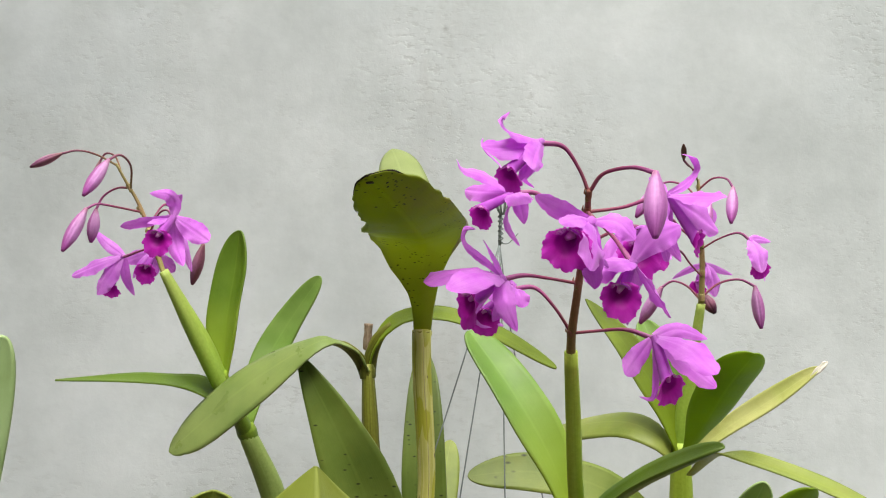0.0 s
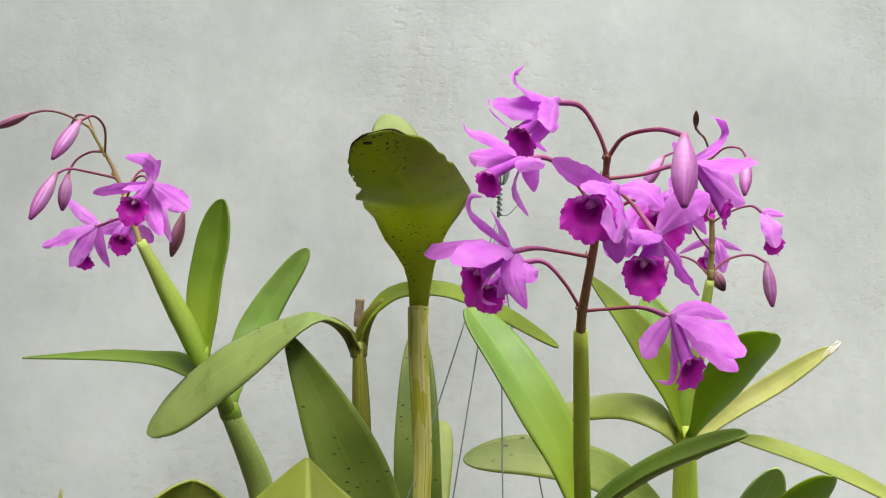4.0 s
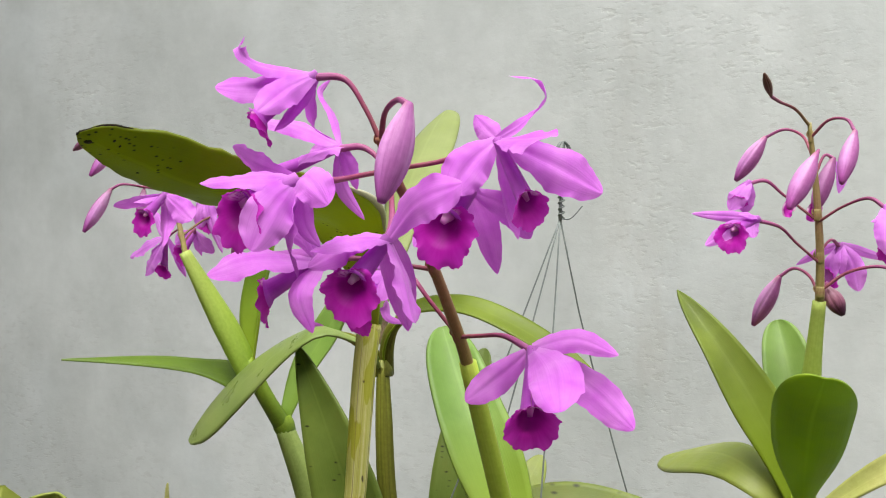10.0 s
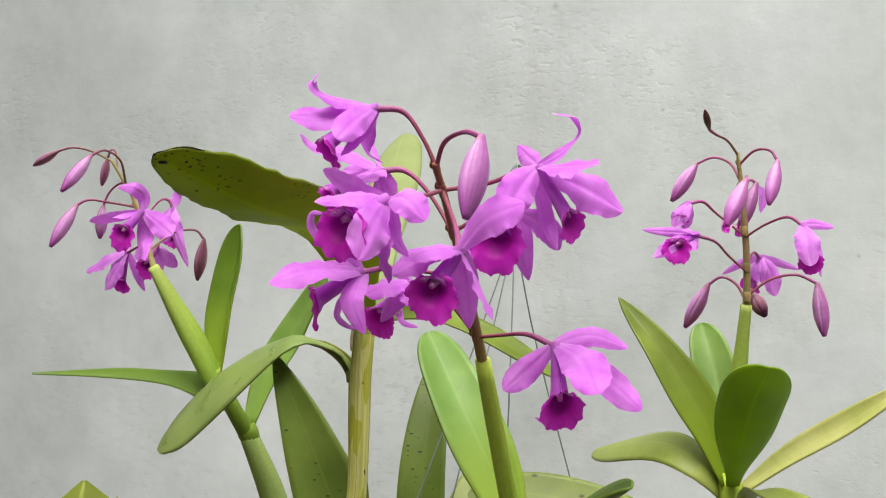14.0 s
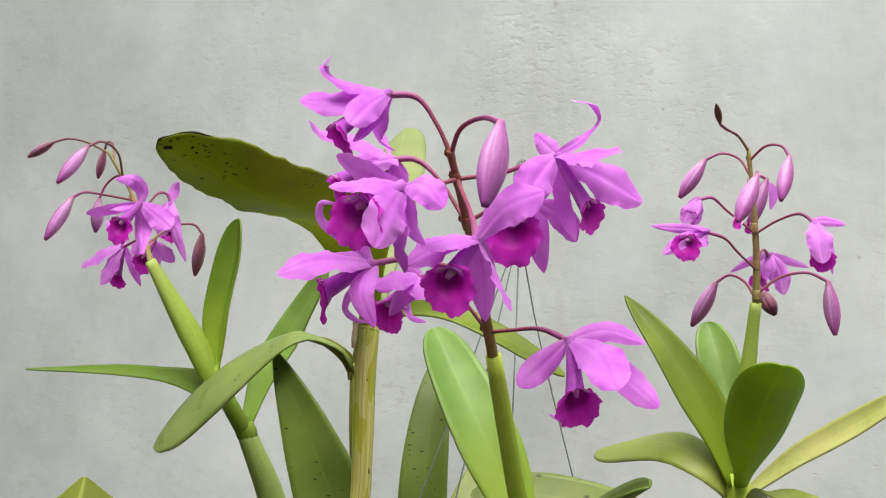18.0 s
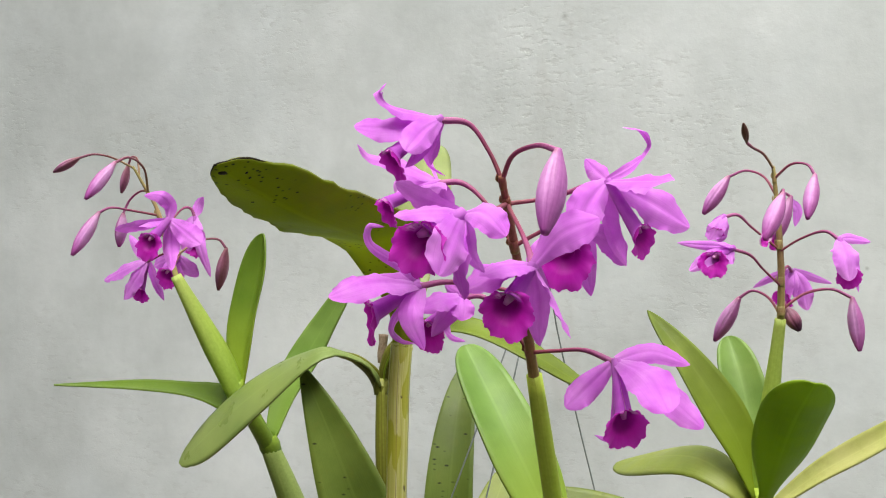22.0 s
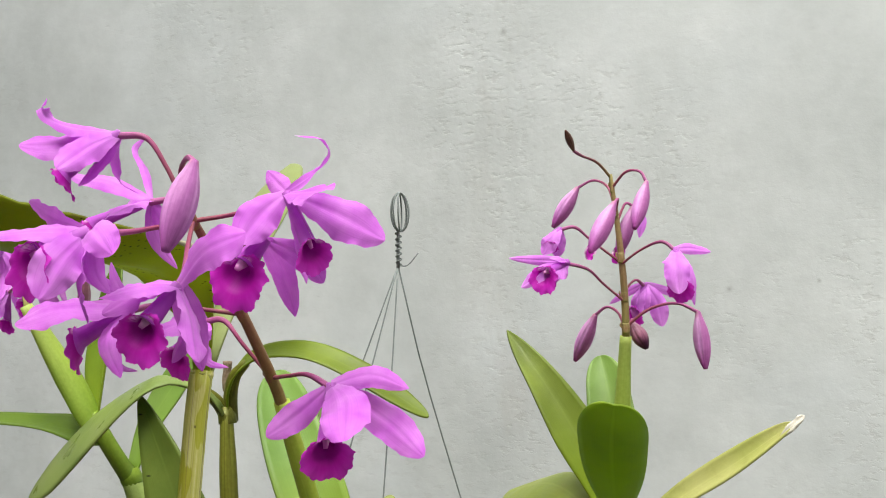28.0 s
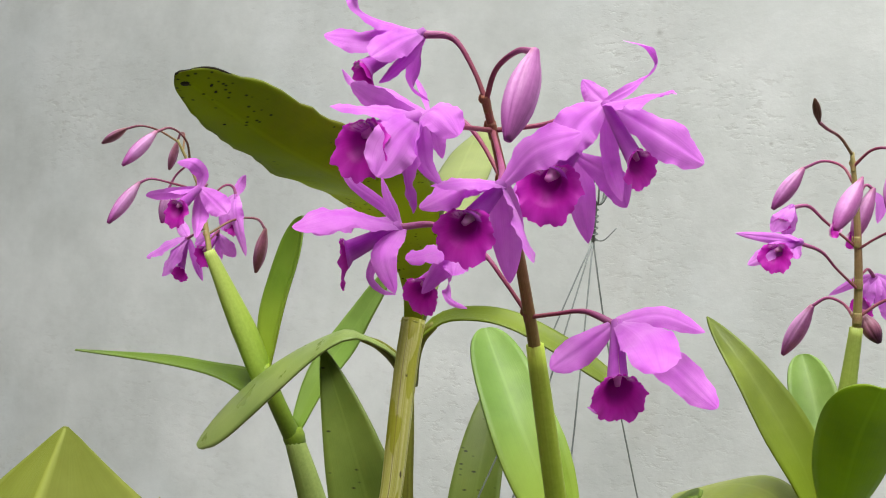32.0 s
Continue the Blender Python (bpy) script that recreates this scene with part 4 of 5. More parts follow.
flower(main, [STEM_B, (0.088, 0.506, 0.619), (0.085, 0.488, 0.616)], (0.0821, 0.4690, 0.6157), (0.0640, 0.4540, 0.5985),
       [("petal", 0.0120, (0.0638, 0.4682, 0.6212), (0.0506, 0.4695, 0.6293), [-0.3, -0.75, -0.45]), ("sepal", 0.0125, (0.0703, 0.4546, 0.6155), (0.0599, 0.4394, 0.6132), [0.3, -0.6, 0.75]), ("petal", 0.0150, (0.0930, 0.4590, 0.6150), (0.1030, 0.4572, 0.6051), [-0.1, -0.72, 0.65]), ("petal", 0.0185, (0.0805, 0.4540, 0.6035), (0.0768, 0.4465, 0.5888), [0.65, -0.75, 0.15]), ("petal", 0.0165, (0.0795, 0.4645, 0.5950), (0.0828, 0.4665, 0.5780), [-0.75, -0.65, 0.0]), ("sepal", 0.0085, (0.0854, 0.4681, 0.5985), (0.0912, 0.4697, 0.5897), [0.5, -0.8, 0.3])], r_lip=0.0108, gaze=(-0.22, -0.97, -0.10), seed=3)
flower(main, [STEM_C, (0.068, 0.560, 0.581), (0.052, 0.552, 0.583)], (0.0391, 0.5474, 0.5816), (0.0150, 0.5345, 0.5605),
       [("petal", 0.0215, (0.0100, 0.5590, 0.5850), (-0.0123, 0.5494, 0.5783), [-0.08, -0.45, 0.88]), ("petal", 0.0210, (0.0219, 0.5195, 0.5835), (0.0020, 0.5100, 0.5763), [0.3, -0.52, 0.78]), ("sepal", 0.0070, (0.0279, 0.5490, 0.5918), (0.0145, 0.5390, 0.6028), (0.0144, 0.5370, 0.6126), (0.0211, 0.5413, 0.6126), [0.7, -0.6, 0.2]), ("sepal", 0.006, (0.032, 0.546, 0.596), (0.026, 0.5496, 0.606), [0.8, -0.5, 0.2]), ("sepal", 0.0140, (0.0387, 0.5310, 0.5665), (0.0461, 0.5309, 0.5486), [0.05, -0.9, 0.4]), ("sepal", 0.0065, (0.0222, 0.5530, 0.5591), (0.0244, 0.5593, 0.5506), (0.0320, 0.5619, 0.5484), [0.8, -0.4, 0.4])], r_lip=0.0108, gaze=(-0.85, -0.45, -0.25), seed=4)
flower(main, [STEM_D, (0.077, 0.592, 0.560), (0.064, 0.594, 0.573)], (0.0510, 0.5960, 0.5735), (0.0255, 0.6040, 0.5480),
       [("petal", 0.0175, (0.0420, 0.5840, 0.5725), (0.0300, 0.5740, 0.5670), [0.1, -0.65, 0.75]), ("sepal", 0.0080, (0.0360, 0.6190, 0.5550), (0.0385, 0.6180, 0.5476), (0.0450, 0.6276, 0.5436), [0.73, -0.46, 0.5]), ("sepal", 0.0130, (0.034, 0.588, 0.550), [0.1, -0.9, 0.4]), ("petal", 0.0140, (0.0540, 0.5820, 0.5600), [0.2, -0.8, 0.5]), ("sepal", 0.008, (0.036, 0.610, 0.580))], r_lip=0.0095, gaze=(-0.2, -0.85, -0.5), seed=5)
flower(main, [STEM_B, (0.100, 0.510, 0.609), (0.106, 0.499, 0.598)], (0.1092, 0.4905, 0.5930), (0.0975, 0.4790, 0.5685),
       [("sepal", 0.0150, (0.0995, 0.4785, 0.5925), (0.0899, 0.4649, 0.5882), [0.1, -0.42, 0.9]), ("petal", 0.0155, (0.0950, 0.4860, 0.5910), (0.0800, 0.4780, 0.5815), [0.05, -0.71, 0.71]), ("petal", 0.0190, (0.1215, 0.4912, 0.6065), (0.1379, 0.4969, 0.6138), [0.1, -0.85, 0.45]), ("sepal", 0.0135, (0.1095, 0.4985, 0.5740), (0.1093, 0.5060, 0.5548), [0.3, -0.94, 0.0]), ("petal", 0.0150, (0.1189, 0.4856, 0.5780), (0.1273, 0.4766, 0.5618), [0.86, 0.10, 0.45])], r_lip=0.0098, gaze=(0.08, -0.98, -0.14), seed=6)
flower(main, [STEM_A, (0.108, 0.545, 0.611), (0.120, 0.540, 0.614)], (0.1257, 0.5337, 0.6130), (0.1180, 0.5205, 0.5915),
       [("petal", 0.0150, (0.1125, 0.5370, 0.6045), (0.1010, 0.5280, 0.5890), [0.2, -0.8, 0.5]), ("sepal", 0.0135, (0.1261, 0.5480, 0.5965), (0.1290, 0.5551, 0.5760), [0.1, -0.98, 0.0]), ("sepal", 0.0130, (0.124, 0.516, 0.612), [0.0, -0.5, 0.85]), ("petal", 0.0130, (0.140, 0.545, 0.604), (0.146, 0.552, 0.592), [0.4, -0.9, 0.1])], r_lip=0.0116, gaze=(0.08, -0.98, -0.12), seed=7)
flower(main, [STEM_B, (0.112, 0.534, 0.626), (0.128, 0.533, 0.631)], (0.1390, 0.5305, 0.6335), (0.1555, 0.5225, 0.6005),
       [("sepal", 0.0105, (0.1330, 0.5317, 0.6396), (0.1284, 0.5319, 0.6446), [0.21, -0.92, 0.32]), ("sepal", 0.0070, (0.1505, 0.5304, 0.6396), (0.1593, 0.5341, 0.6490), (0.1558, 0.5337, 0.6574), (0.1462, 0.5256, 0.6586), [0.83, 0.47, 0.3]), ("petal", 0.0195, (0.1549, 0.5201, 0.6325), (0.1695, 0.5091, 0.6310), [0.05, -0.5, 0.85]), ("petal", 0.0215, (0.1605, 0.5420, 0.6230), (0.1780, 0.5520, 0.6110), [0.2, -0.82, 0.5]), ("petal", 0.0190, (0.1324, 0.5177, 0.6230), (0.1270, 0.5095, 0.6100), [0.5, -0.8, 0.35]), ("sepal", 0.0105, (0.1400, 0.5390, 0.6112), (0.1480, 0.5310, 0.5918), [-0.4, -0.9, 0.0])], r_lip=0.0076, gaze=(0.84, -0.42, -0.34), seed=8)
flower(main, [STEM_D, (0.106, 0.589, 0.5435), (0.124, 0.577, 0.5455)], (0.1407, 0.5690, 0.5418), (0.1450, 0.5510, 0.5060),
       [("petal", 0.0145, (0.1280, 0.5605, 0.5295), (0.1168, 0.5465, 0.5192), [0.39, -0.82, 0.41]), ("sepal", 0.0135, (0.1590, 0.5755, 0.5460), (0.1786, 0.5767, 0.5393), [0.12, -0.75, 0.6]), ("petal", 0.0235, (0.1570, 0.5470, 0.5365), (0.1675, 0.5240, 0.5230), [-0.08, -0.45, 0.88]), ("petal", 0.0185, (0.1657, 0.5795, 0.5225), (0.1850, 0.5779, 0.5062), [0.26, -0.85, 0.45]), ("sepal", 0.0055, (0.1413, 0.5650, 0.5184), (0.1377, 0.5600, 0.5025), (0.1296, 0.5647, 0.5024), [0.2, -0.95, 0.2])], r_lip=0.0100, gaze=(0.52, -0.74, -0.42), seed=9)
bud(main, [TOP, (0.096, 0.512, 0.645), (0.110, 0.497, 0.6475)], (0.121, 0.486, 0.644), (0.117, 0.471, 0.606), 0.0066, BUD_BIG)

# ---- orchid with the slender flower spike of small blooms ----
left = thing("orchid_plant", (-0.18, 0.86, POT_TOP), "slender orchid with a nodding spike of lilac blooms and buds", "orchid")
tube("pseudobulb", [(-0.150, 0.845, 0.19), (-0.160, 0.838, 0.32), (-0.167, 0.838, 0.361), (-0.193, 0.836, 0.423)], [0.006, 0.011, 0.0125, 0.012, 0.0085], BULB_GREY, left, "grey-green bulb", n=20, m=14)
tube("node_ring", [(-0.1885, 0.8365, 0.414), (-0.1920, 0.8362, 0.4215), (-0.1945, 0.8360, 0.4275)], [0.0086, 0.0100, 0.0090], BULB_MID, left, "grey-green ring with a papery rim", n=8, m=16)
tube("pseudobulb", [(-0.191, 0.836, 0.418), (-0.202, 0.822, 0.450), (-0.212, 0.808, 0.483)], [0.0080, 0.0074, 0.0072], BULB_MID, left, n=12, m=12)
tube("sheath", [(-0.210, 0.810, 0.470), (-0.222, 0.802, 0.503), (-0.240, 0.790, 0.545), (-0.255, 0.780, 0.580)], [0.0075, 0.0088, 0.0088, 0.0074, 0.0056, 0.0040], SHEATH, left, "lime green flower sheath", n=22, m=16, squash=1.6)
blade("leaf", [(-0.210, 0.812, 0.470), (-0.209, 0.822, 0.530), (-0.203, 0.832, 0.580), (-0.199, 0.836, 0.618)], 0.037, LEAF_UPRIGHT, left, face=(-0.36, -0.92, 0.15), cup=0.3, keel=0.2, label="upright green leaf")
blade("leaf", [(-0.193, 0.838, 0.425), (-0.186, 0.860, 0.470), (-0.165, 0.880, 0.515), (-0.125, 0.872, 0.572)], 0.032, LEAF_TENDER, left, face=(0.1, -0.75, 0.65), kind="leaf", cup=0.10, keel=0.08, label="bright green leaf leaning outwards")
blade("leaf", [(-0.204, 0.826, 0.456), (-0.234, 0.800, 0.470), (-0.265, 0.762, 0.4825), (-0.319, 0.703, 0.492)], 0.038, LEAF_DARK, left, face=(-0.10, -0.65, 0.75), face_tip=(-0.15, -0.30, 0.94), kind="spear", cup=0.2, label="flat green leaf seen edge-on")
tube("flower_stem", [(-0.254, 0.781, 0.574), (-0.264, 0.785, 0.600), (-0.279, 0.789, 0.638), (-0.292, 0.784, 0.664), (-0.298, 0.779, 0.678)], [0.0025, 0.0023, 0.0020, 0.0015, 0.0011], RACHIS_TAN, left, "tan flower stem", n=22, m=10)
for at, r in (((-0.262, 0.784, 0.594), 0.0024), ((-0.270, 0.787, 0.615), 0.0023), ((-0.279, 0.789, 0.636), 0.0020), ((-0.288, 0.786, 0.656), 0.0017)):
    knuckle(left, at, (-0.35, 0.05, 0.93), r, RACHIS_TAN)
bud(left, [(-0.297, 0.780, 0.676), (-0.312, 0.770, 0.685), (-0.326, 0.763, 0.688)], (-0.338, 0.759, 0.685), (-0.368, 0.762, 0.673), 0.0040, BUD_DARK, STALK_OLIVE, 0.0009)
bud(left, [(-0.287, 0.786, 0.655), (-0.282, 0.772, 0.675), (-0.285, 0.755, 0.683)], (-0.291, 0.744, 0.678), (-0.304, 0.722, 0.645), 0.0056, BUD, STALK_OLIVE, 0.0010, spin=-1.6)
bud(left, [(-0.294, 0.783, 0.668), (-0.305, 0.796, 0.686), (-0.318, 0.806, 0.690)], (-0.325, 0.811, 0.684), (-0.334, 0.813, 0.657), 0.0040, BUD_DARK, STALK_OLIVE, 0.0009)
bud(left, [(-0.278, 0.789, 0.634), (-0.295, 0.772, 0.638), (-0.307, 0.760, 0.640)], (-0.315, 0.755, 0.636), (-0.328, 0.736, 0.598), 0.0058, BUD, STALK, 0.0010, spin=-1.6)
bud(left, [(-0.288, 0.786, 0.656), (-0.305, 0.800, 0.657), (-0.320, 0.806, 0.650)], (-0.327, 0.806, 0.638), (-0.333, 0.808, 0.606), 0.0056, BUD, STALK, 0.0010, spin=-1.6)
bud(left, [(-0.262, 0.784, 0.594), (-0.250, 0.805, 0.610), (-0.238, 0.822, 0.613)], (-0.232, 0.828, 0.605), (-0.246, 0.838, 0.565), 0.0058, BUD_DARK, STALK_OLIVE, 0.0010)
flower(left, [(-0.270, 0.787, 0.615), (-0.255, 0.768, 0.632), (-0.243, 0.755, 0.634)], (-0.2298, 0.7300, 0.6277), (-0.2412, 0.7178, 0.6026),
       [("sepal", 0.0125, (-0.2294, 0.7304, 0.6381), (-0.2326, 0.7215, 0.6460), (-0.2480, 0.7223, 0.6471), [0.3, -0.9, 0.3]), ("petal", 0.0105, (-0.2541, 0.7267, 0.6220), (-0.2696, 0.7139, 0.6188), [0.1, -0.75, -0.5]), ("petal", 0.0195, (-0.2143, 0.7290, 0.6169), (-0.1988, 0.7268, 0.6066), [-0.1, -0.85, 0.5]), ("sepal", 0.0150, (-0.2299, 0.7321, 0.6056), (-0.2169, 0.7142, 0.5857), [0.1, -0.97, 0.15]), ("sepal", 0.0130, (-0.2398, 0.7252, 0.6252), (-0.2462, 0.7123, 0.6212), [0.0, -0.45, 0.9])], r_lip=0.0104, gaze=(-0.12, -0.97, -0.15), petal=PETAL, seed=21, thick=0.0009)
flower(left, [(-0.263, 0.785, 0.597), (-0.275, 0.795, 0.600)], (-0.3022, 0.8076, 0.5936), (-0.3227, 0.8283, 0.5587),
       [("petal", 0.0165, (-0.3260, 0.8077, 0.5854), (-0.3540, 0.8146, 0.5746), [-0.1, -0.8, 0.6]), ("petal", 0.0180, (-0.3150, 0.8048, 0.5738), (-0.3259, 0.8051, 0.5568), [-0.2, -0.92, 0.3]), ("sepal", 0.0105, (-0.3070, 0.8264, 0.5734), (-0.3004, 0.8319, 0.5544), [0.1, -0.97, 0.2]), ("sepal", 0.0115, (-0.3230, 0.8226, 0.6049), (-0.3397, 0.8332, 0.6182), [0.2, -0.9, 0.3])], r_lip=0.0074, gaze=(0.0, -0.70, -0.70), petal=PETAL_SMALL, seed=22, thick=0.0009)
flower(left, [(-0.259, 0.783, 0.588), (-0.266, 0.805, 0.600)], (-0.276, 0.818, 0.598), (-0.281, 0.806, 0.575),
       [("petal", 0.014, (-0.305, 0.822, 0.588)), ("sepal", 0.010, (-0.296, 0.815, 0.572)), ("petal", 0.014, (-0.258, 0.822, 0.578)), ("sepal", 0.009, (-0.276, 0.826, 0.575))], r_lip=0.009, gaze=(-0.1, -0.9, -0.4), petal=PETAL_SMALL, seed=23, thick=0.0009)
flower(left, [(-0.272, 0.788, 0.620), (-0.265, 0.805, 0.640), (-0.260, 0.813, 0.641)], (-0.257, 0.815, 0.634), (-0.252, 0.810, 0.600),
       [("sepal", 0.010, (-0.255, 0.818, 0.645), (-0.249, 0.816, 0.652)), ("petal", 0.015, (-0.262, 0.806, 0.600)), ("petal", 0.015, (-0.246, 0.806, 0.603)), ("sepal", 0.011, (-0.238, 0.810, 0.578)), ("sepal", 0.011, (-0.270, 0.812, 0.612))], r_lip=0.007, petal=PETAL_SMALL, seed=24, thick=0.0009)

# ---- orchid with the upright spike, budding ----
right = thing("orchid_plant", (0.25, 0.87, POT_TOP), "young orchid with an upright spike of buds and opening blooms", "orchid")
tube("pseudobulb", [(0.246, 0.872, 0.19), (0.243, 0.870, 0.30), (0.241, 0.866, 0.405)], [0.007, 0.012, 0.0125, 0.0095], BULB, right, n=16, m=14)
tube("sheath", [(0.241, 0.866, 0.395), (0.245, 0.858, 0.45), (0.250, 0.848, 0.505), (0.254, 0.841, 0.546)], [0.0095, 0.0105, 0.0090, 0.0068, 0.0052, 0.0044], SHEATH, right, "pale green flower sheath", n=22, m=12, squash=0.7)
blade("leaf", [(0.239, 0.860, 0.395), (0.222, 0.860, 0.445), (0.188, 0.873, 0.500), (0.149, 0.893, 0.548)], 0.036, LEAF_MID, right, face=(0.25, -0.85, 0.45), kind="lance", cup=0.15, keel=0.15, label="lance-shaped green leaf leaning outwards")
blade("leaf", [(0.242, 0.872, 0.395), (0.238, 0.893, 0.435), (0.230, 0.920, 0.485), (0.220, 0.943, 0.522)], 0.040, LEAF_TENDER, right, face=(0.0, -0.9, 0.4), cup=0.25, keel=0.15, label="rounded green leaf behind the stem")
blade("leaf", [(0.243, 0.856, 0.395), (0.246, 0.810, 0.432), (0.252, 0.755, 0.480), (0.260, 0.714, 0.513)], 0.047, LEAF_ROUND, right, face=(0.0, 0.6, 0.8), face_tip=(0.05, 0.8, 0.6), kind="paddle", cup=0.22, keel=0.1, label="broad rounded dark green leaf")
blade("leaf", [(0.238, 0.868, 0.385), (0.215, 0.862, 0.412), (0.180, 0.900, 0.418), (0.114, 1.020, 0.380)], 0.050, LEAF_PALE, right, face=(-0.1, -0.55, 0.85), cup=-0.15, label="pale yellowish green leaf bending down")
yl = blade("leaf", [(0.246, 0.866, 0.385), (0.285, 0.858, 0.420), (0.330, 0.848, 0.453), (0.369, 0.838, 0.484)], 0.021, LEAF_YELLOW, right, face=(-0.35, -0.7, 0.65), cup=0.3, keel=0.1, label="yellowing narrow leaf with a torn white tip")
blade("torn_tip", [(0.360, 0.838, 0.474), (0.368, 0.836, 0.482), (0.376, 0.836, 0.490)], 0.0055, TORN, yl, face=(-0.35, -0.8, 0.5), ruffle=0.5, waves=2, cup=0.3, n=10, m=5)
blade("leaf", [(0.246, 0.850, 0.375), (0.256, 0.805, 0.405), (0.272, 0.765, 0.412), (0.330, 0.730, 0.395), (0.390, 0.705, 0.365)], 0.024, LEAF_PALE, right, face=(0.1, -0.35, 0.9), cup=0.2, n=30, label="green leaf bending outwards")
blade("leaf", [(0.255, 0.835, 0.19), (0.262, 0.798, 0.25), (0.276, 0.720, 0.35), (0.288, 0.668, 0.413)], 0.046, LEAF_ROUND, right, face=(0.0, 0.5, 0.8), kind="paddle", cup=0.3, label="small dark green rounded leaf")
blade("leaf", [(0.252, 0.835, 0.19), (0.256, 0.810, 0.25), (0.262, 0.760, 0.34), (0.272, 0.723, 0.403)], 0.042, LEAF_GLAUCOUS, right, face=(0.0, -0.8, 0.5), cup=0.2, label="small pale leaf tip")
blade("leaf", [(0.242, 0.866, 0.290), (0.190, 0.840, 0.340), (0.150, 0.838, 0.368), (0.085, 0.836, 0.382), (0.024, 0.828, 0.380)], 0.042, LEAF_SPECKLED, right, face=(0.05, -0.8, 0.55), cup=0.05, label="olive green leaf with dark specks lying sideways")
tube("flower_stem", [(0.254, 0.842, 0.540), (0.2545, 0.839, 0.580), (0.252, 0.835, 0.625), (0.248, 0.831, 0.668)], [0.0031, 0.0028, 0.0025, 0.0020, 0.0014], RACHIS_TAN, right, "tan upright flower stem", n=22, m=10)
for at, r in (((0.2545, 0.840, 0.552), 0.0030), ((0.2545, 0.839, 0.576), 0.0028), ((0.253, 0.836, 0.605), 0.0025), ((0.2505, 0.833, 0.640), 0.0021), ((0.249, 0.832, 0.658), 0.0017)):
    knuckle(right, at, (0, 0, 1), r, RACHIS_TAN)
bud(right, [(0.248, 0.831, 0.666), (0.240, 0.820, 0.676), (0.231, 0.808, 0.680)], (0.226, 0.802, 0.683), (0.2225, 0.790, 0.697), 0.0027, BUD_BROWN, STALK_OLIVE, 0.0010)
bud(right, [(0.250, 0.833, 0.645), (0.243, 0.850, 0.661), (0.230, 0.865, 0.668)], (0.217, 0.871, 0.664), (0.196, 0.868, 0.632), 0.0062, BUD, STALK, 0.0010)
half_open = bud(right, [(0.2505, 0.833, 0.640), (0.254, 0.822, 0.648)], (0.253, 0.810, 0.645), (0.237, 0.790, 0.608), 0.0068, BUD, STALK, 0.0011)
blade("opening_tip", [(0.241, 0.794, 0.617), (0.237, 0.789, 0.608), (0.238, 0.787, 0.603)], 0.008, LIP, half_open, face=(0, -0.9, -0.3), kind="petal", ruffle=0.4, waves=3, thick=0.0003, n=12, m=8, label="purple frilled tip showing")
half_open = bud(right, [(0.2515, 0.834, 0.632), (0.257, 0.842, 0.646)], (0.263, 0.845, 0.645), (0.250, 0.843, 0.606), 0.0058, BUD, STALK, 0.0010)
blade("opening_tip", [(0.254, 0.842, 0.618), (0.250, 0.841, 0.606), (0.246, 0.840, 0.602)], 0.010, LIP, half_open, face=(0, -0.9, -0.3), kind="petal", ruffle=0.4, waves=3, thick=0.0003, n=12, m=8, label="purple frilled tip showing")
blade("sepal", [(0.262, 0.846, 0.642), (0.268, 0.848, 0.634), (0.266, 0.848, 0.620)], 0.008, PETAL_SMALL, half_open, face=(0.3, -0.9, 0.2), kind="sepal", thick=0.0003, n=14, m=8)
bud(right, [(0.249, 0.832, 0.658), (0.260, 0.824, 0.668), (0.271, 0.817, 0.667)], (0.276, 0.813, 0.659), (0.268, 0.795, 0.624), 0.0056, BUD, STALK, 0.0010)
bud(right, [(0.254, 0.841, 0.549), (0.247, 0.862, 0.562), (0.236, 0.877, 0.567)], (0.226, 0.882, 0.561), (0.206, 0.894, 0.522), 0.0066, BUD, STALK, 0.0011)
bud(right, [(0.2545, 0.840, 0.553), (0.272, 0.843, 0.566), (0.292, 0.843, 0.570)], (0.307, 0.841, 0.564), (0.311, 0.835, 0.522), 0.0060, BUD, STALK, 0.0011)
bud(right, [(0.254, 0.841, 0.548), (0.258, 0.848, 0.558)], (0.258, 0.848, 0.556), (0.269, 0.845, 0.536), 0.0062, BUD_WILTED, STALK, 0.0011)
flower(right, [(0.2545, 0.838, 0.572), (0.240, 0.831, 0.586), (0.230, 0.824, 0.597)], (0.217, 0.816, 0.603), (0.199, 0.802, 0.589),
       [("sepal", 0.008, (0.195, 0.811, 0.605), (0.174, 0.806, 0.607)), ("petal", 0.011, (0.213, 0.809, 0.598), (0.214, 0.804, 0.590), [0.4, -0.8, 0.5]), ("petal", 0.012, (0.199, 0.806, 0.596), (0.183, 0.805, 0.585), [-0.2, -0.9, 0.3]), ("sepal", 0.010, (0.205, 0.806, 0.606), [0.0, -0.5, 0.85]), ("sepal", 0.008, (0.200, 0.815, 0.582))], r_lip=0.0095, gaze=(-0.3, -0.95, -0.05), petal=PETAL_SMALL, seed=31, thick=0.0009)
flower(right, [(0.252, 0.836, 0.602), (0.232, 0.831, 0.619), (0.221, 0.826, 0.629)], (0.211, 0.822, 0.629), (0.203, 0.817, 0.614),
       [("petal", 0.014, (0.206, 0.815, 0.622), (0.198, 0.814, 0.609), [-0.2, -0.9, 0.3]), ("petal", 0.012, (0.209, 0.822, 0.618), (0.207, 0.824, 0.607), [0.4, -0.9, 0.2]), ("sepal", 0.009, (0.203, 0.826, 0.620), (0.196, 0.828, 0.612))], r_lip=0.0050, gaze=(-0.2, -0.6, -0.75), petal=PETAL_SMALL, seed=35, thick=0.0009)
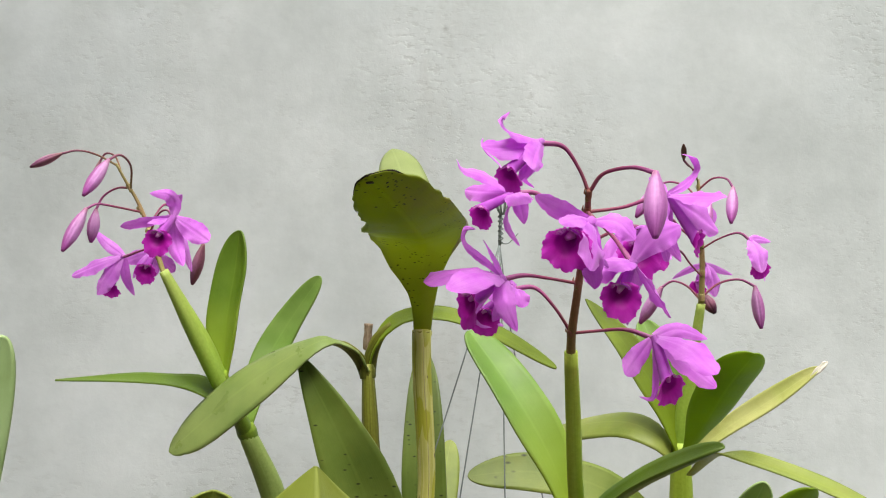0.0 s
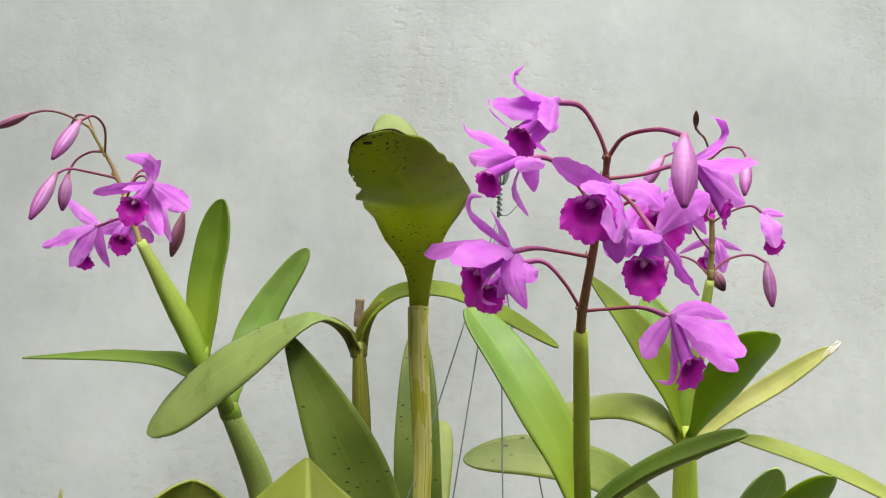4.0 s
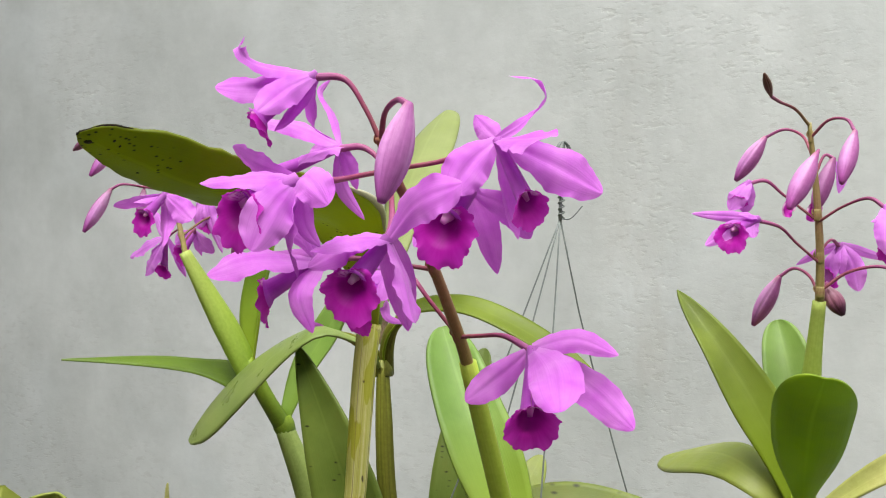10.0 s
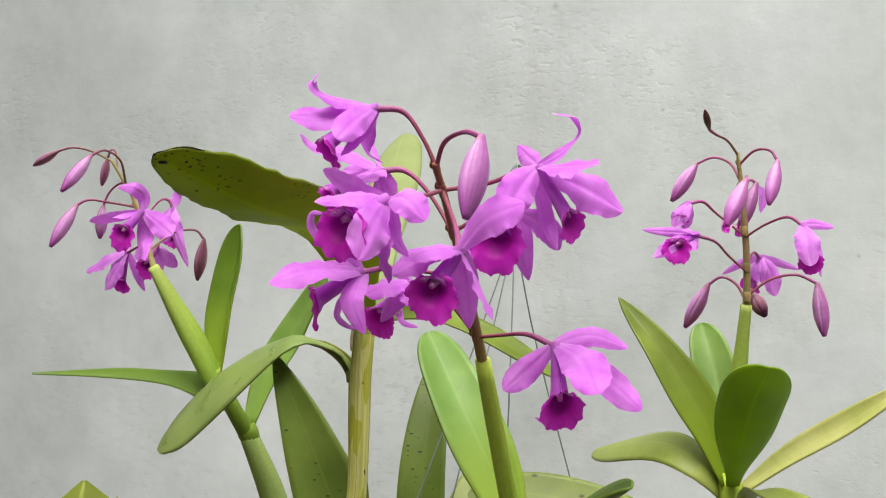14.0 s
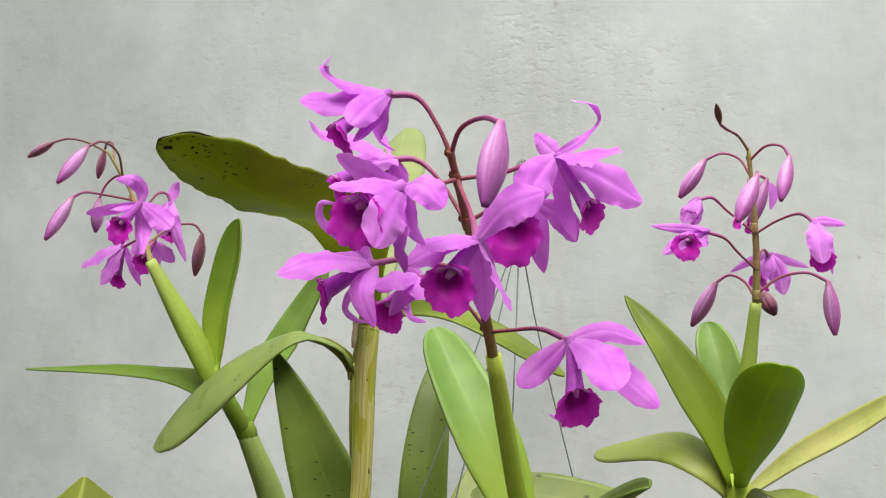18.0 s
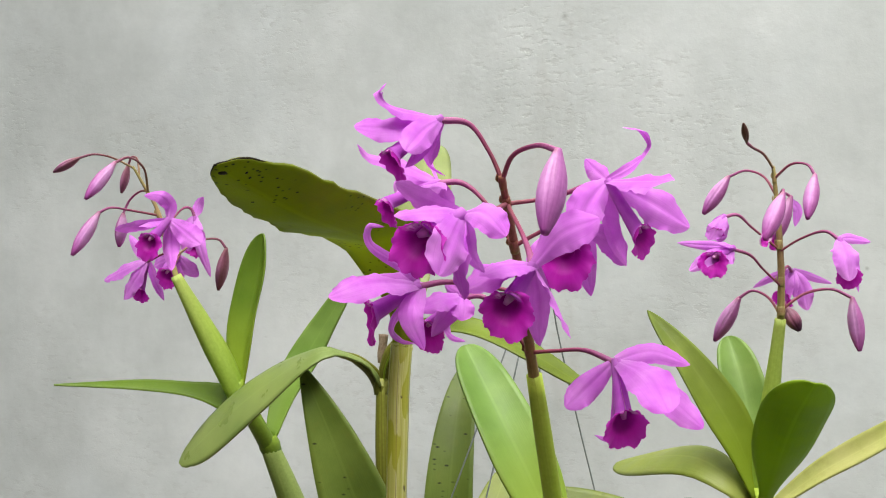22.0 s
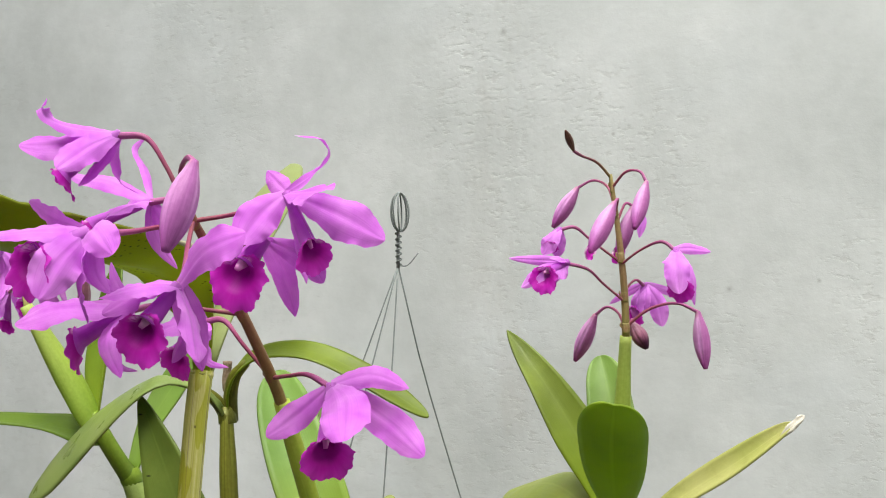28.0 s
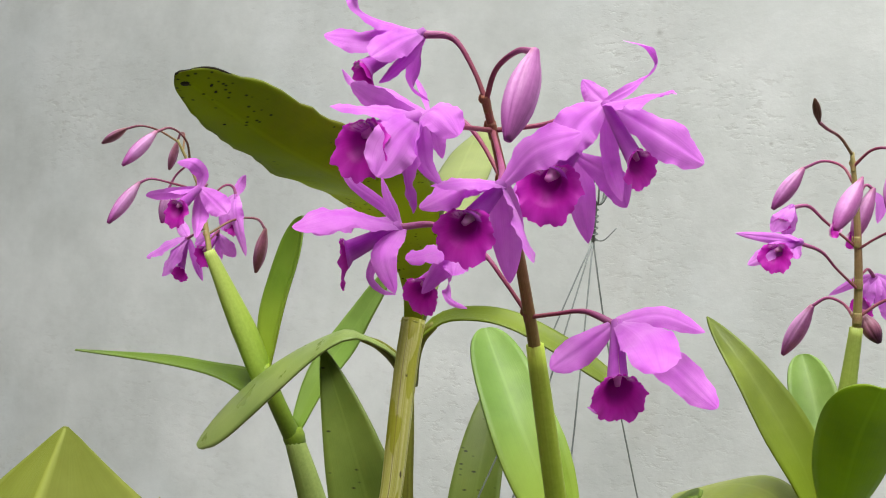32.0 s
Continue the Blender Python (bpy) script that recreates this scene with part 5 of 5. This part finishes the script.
flower(right, [(0.253, 0.836, 0.600), (0.268, 0.830, 0.610), (0.284, 0.822, 0.6155)], (0.294, 0.819, 0.610), (0.298, 0.802, 0.578),
       [("sepal", 0.009, (0.304, 0.824, 0.610), (0.318, 0.829, 0.607), [0.1, -0.9, 0.4]), ("petal", 0.018, (0.295, 0.801, 0.598), (0.2965, 0.795, 0.578), [0.0, -0.97, 0.15]), ("sepal", 0.007, (0.291, 0.808, 0.602), (0.285, 0.804, 0.600), [0.0, -0.8, 0.5]), ("sepal", 0.009, (0.303, 0.812, 0.592), (0.306, 0.812, 0.569), [0.5, -0.85, 0.1])], r_lip=0.0078, gaze=(0.0, -0.75, -0.6), petal=PETAL_SMALL, seed=32, thick=0.0009)
flower(right, [(0.2545, 0.838, 0.580), (0.261, 0.856, 0.588)], (0.267, 0.870, 0.585), (0.259, 0.867, 0.558),
       [("petal", 0.015, (0.275, 0.872, 0.572), (0.279, 0.875, 0.551), [0.2, -0.97, 0.1]), ("sepal", 0.007, (0.252, 0.878, 0.578), (0.237, 0.885, 0.569)), ("sepal", 0.007, (0.284, 0.879, 0.578), (0.300, 0.885, 0.573)), ("petal", 0.011, (0.262, 0.864, 0.573), (0.259, 0.864, 0.557), [-0.2, -0.95, 0.2]), ("sepal", 0.009, (0.268, 0.866, 0.562))], r_lip=0.0075, gaze=(-0.6, -0.6, -0.5), petal=PETAL_SMALL, seed=34, thick=0.0009)

# ---- broad-leaved plant at the side ----
side = thing("orchid_plant", (-0.30, 0.60, POT_TOP), "broad-leaved orchid without flowers", "orchid")
blade("leaf", [(-0.345, 0.600, 0.19), (-0.350, 0.590, 0.33), (-0.330, 0.582, 0.44), (-0.2975, 0.579, 0.541)], 0.054, LEAF_GLAUCOUS, side, face=(0.25, -0.95, 0.15), cup=0.15, keel=0.1, thick=0.0024, label="broad grey-green leaf with rounded tip")
blade("leaf", [(-0.330, 0.580, 0.19), (-0.330, 0.530, 0.33), (-0.330, 0.510, 0.45), (-0.333, 0.500, 0.558)], 0.046, LEAF_GLAUCOUS, side, face=(0.2, -0.95, 0.15), cup=0.15, keel=0.1, thick=0.0024, label="broad grey-green leaf with a cut tip")
blade("leaf", [(-0.240, 0.600, 0.19), (-0.172, 0.565, 0.33), (-0.157, 0.557, 0.40), (-0.148, 0.552, 0.444)], 0.095, LEAF_FOLD, side, face=(0.35, -0.9, 0.2), kind="paddle", cup=0.35, keel=0.1, label="pale green leaf with rolled edges")
blade("leaf_stub", [(-0.300, 0.66, 0.20), (-0.358, 0.850, 0.27), (-0.361, 0.868, 0.340)], 0.010, LEAF_YELLOW, side, face=(0, -1, 0.3), label="withered thin leaf end")

# ---- wire hanger ----
hanger = thing("wire_hanger", (0.06, 0.86, POT_TOP), "twisted galvanised wire pot hanger with a looped hook", "hanger")
KNOT = np.array((0.058, 0.875, 0.606))
for k, end in enumerate(((-0.078, 0.771, 0.2), (-0.018, 0.731, 0.19), (0.058, 0.767, 0.19), (0.180, 1.009, 0.0))):
    e = np.array(end)
    mid = KNOT + (e - KNOT) * (0.235 if k == 3 else 0.35) + np.array((0.006, 0, 0)) * (-1.0 if k == 3 else 0.2)
    tube("wire", [tuple(KNOT), tuple(mid), tuple(e)], [0.0007, 0.0007], WIRE, hanger, n=16, m=6)
for k in range(4):
    a = 0.5 * k + 0.3
    w = 0.0075 + 0.001 * k
    loop_pts = [(KNOT[0] + 0.003 + w * math.sin(t) * math.cos(a), KNOT[1] + w * math.sin(t) * math.sin(a), KNOT[2] + 0.046 + 0.017 * math.cos(t)) for t in np.linspace(-2.9, 2.9, 14)]
    tube("loop", loop_pts, [0.0008, 0.0008], WIRE, hanger, n=40, m=6)
coil = [(KNOT[0] + 0.001 + 0.0024 * math.cos(t * 1.0), KNOT[1] + 0.0024 * math.sin(t), KNOT[2] + 0.03 * t / 38) for t in np.linspace(0, 38, 90)]
tube("coil", coil, [0.0007, 0.0007], WIRE, hanger, n=220, m=5)
tube("twisted_core", [tuple(KNOT - np.array((0, 0, 0.002))), tuple(KNOT + np.array((0.001, 0, 0.032)))], [0.0016, 0.0014], WIRE, hanger, n=6, m=8)
tube("loose_end", [tuple(KNOT), tuple(KNOT + np.array((0.009, 0, 0.0))), tuple(KNOT + np.array((0.019, 0.0, 0.010)))], [0.0006, 0.0005], WIRE, hanger, n=12, m=6)
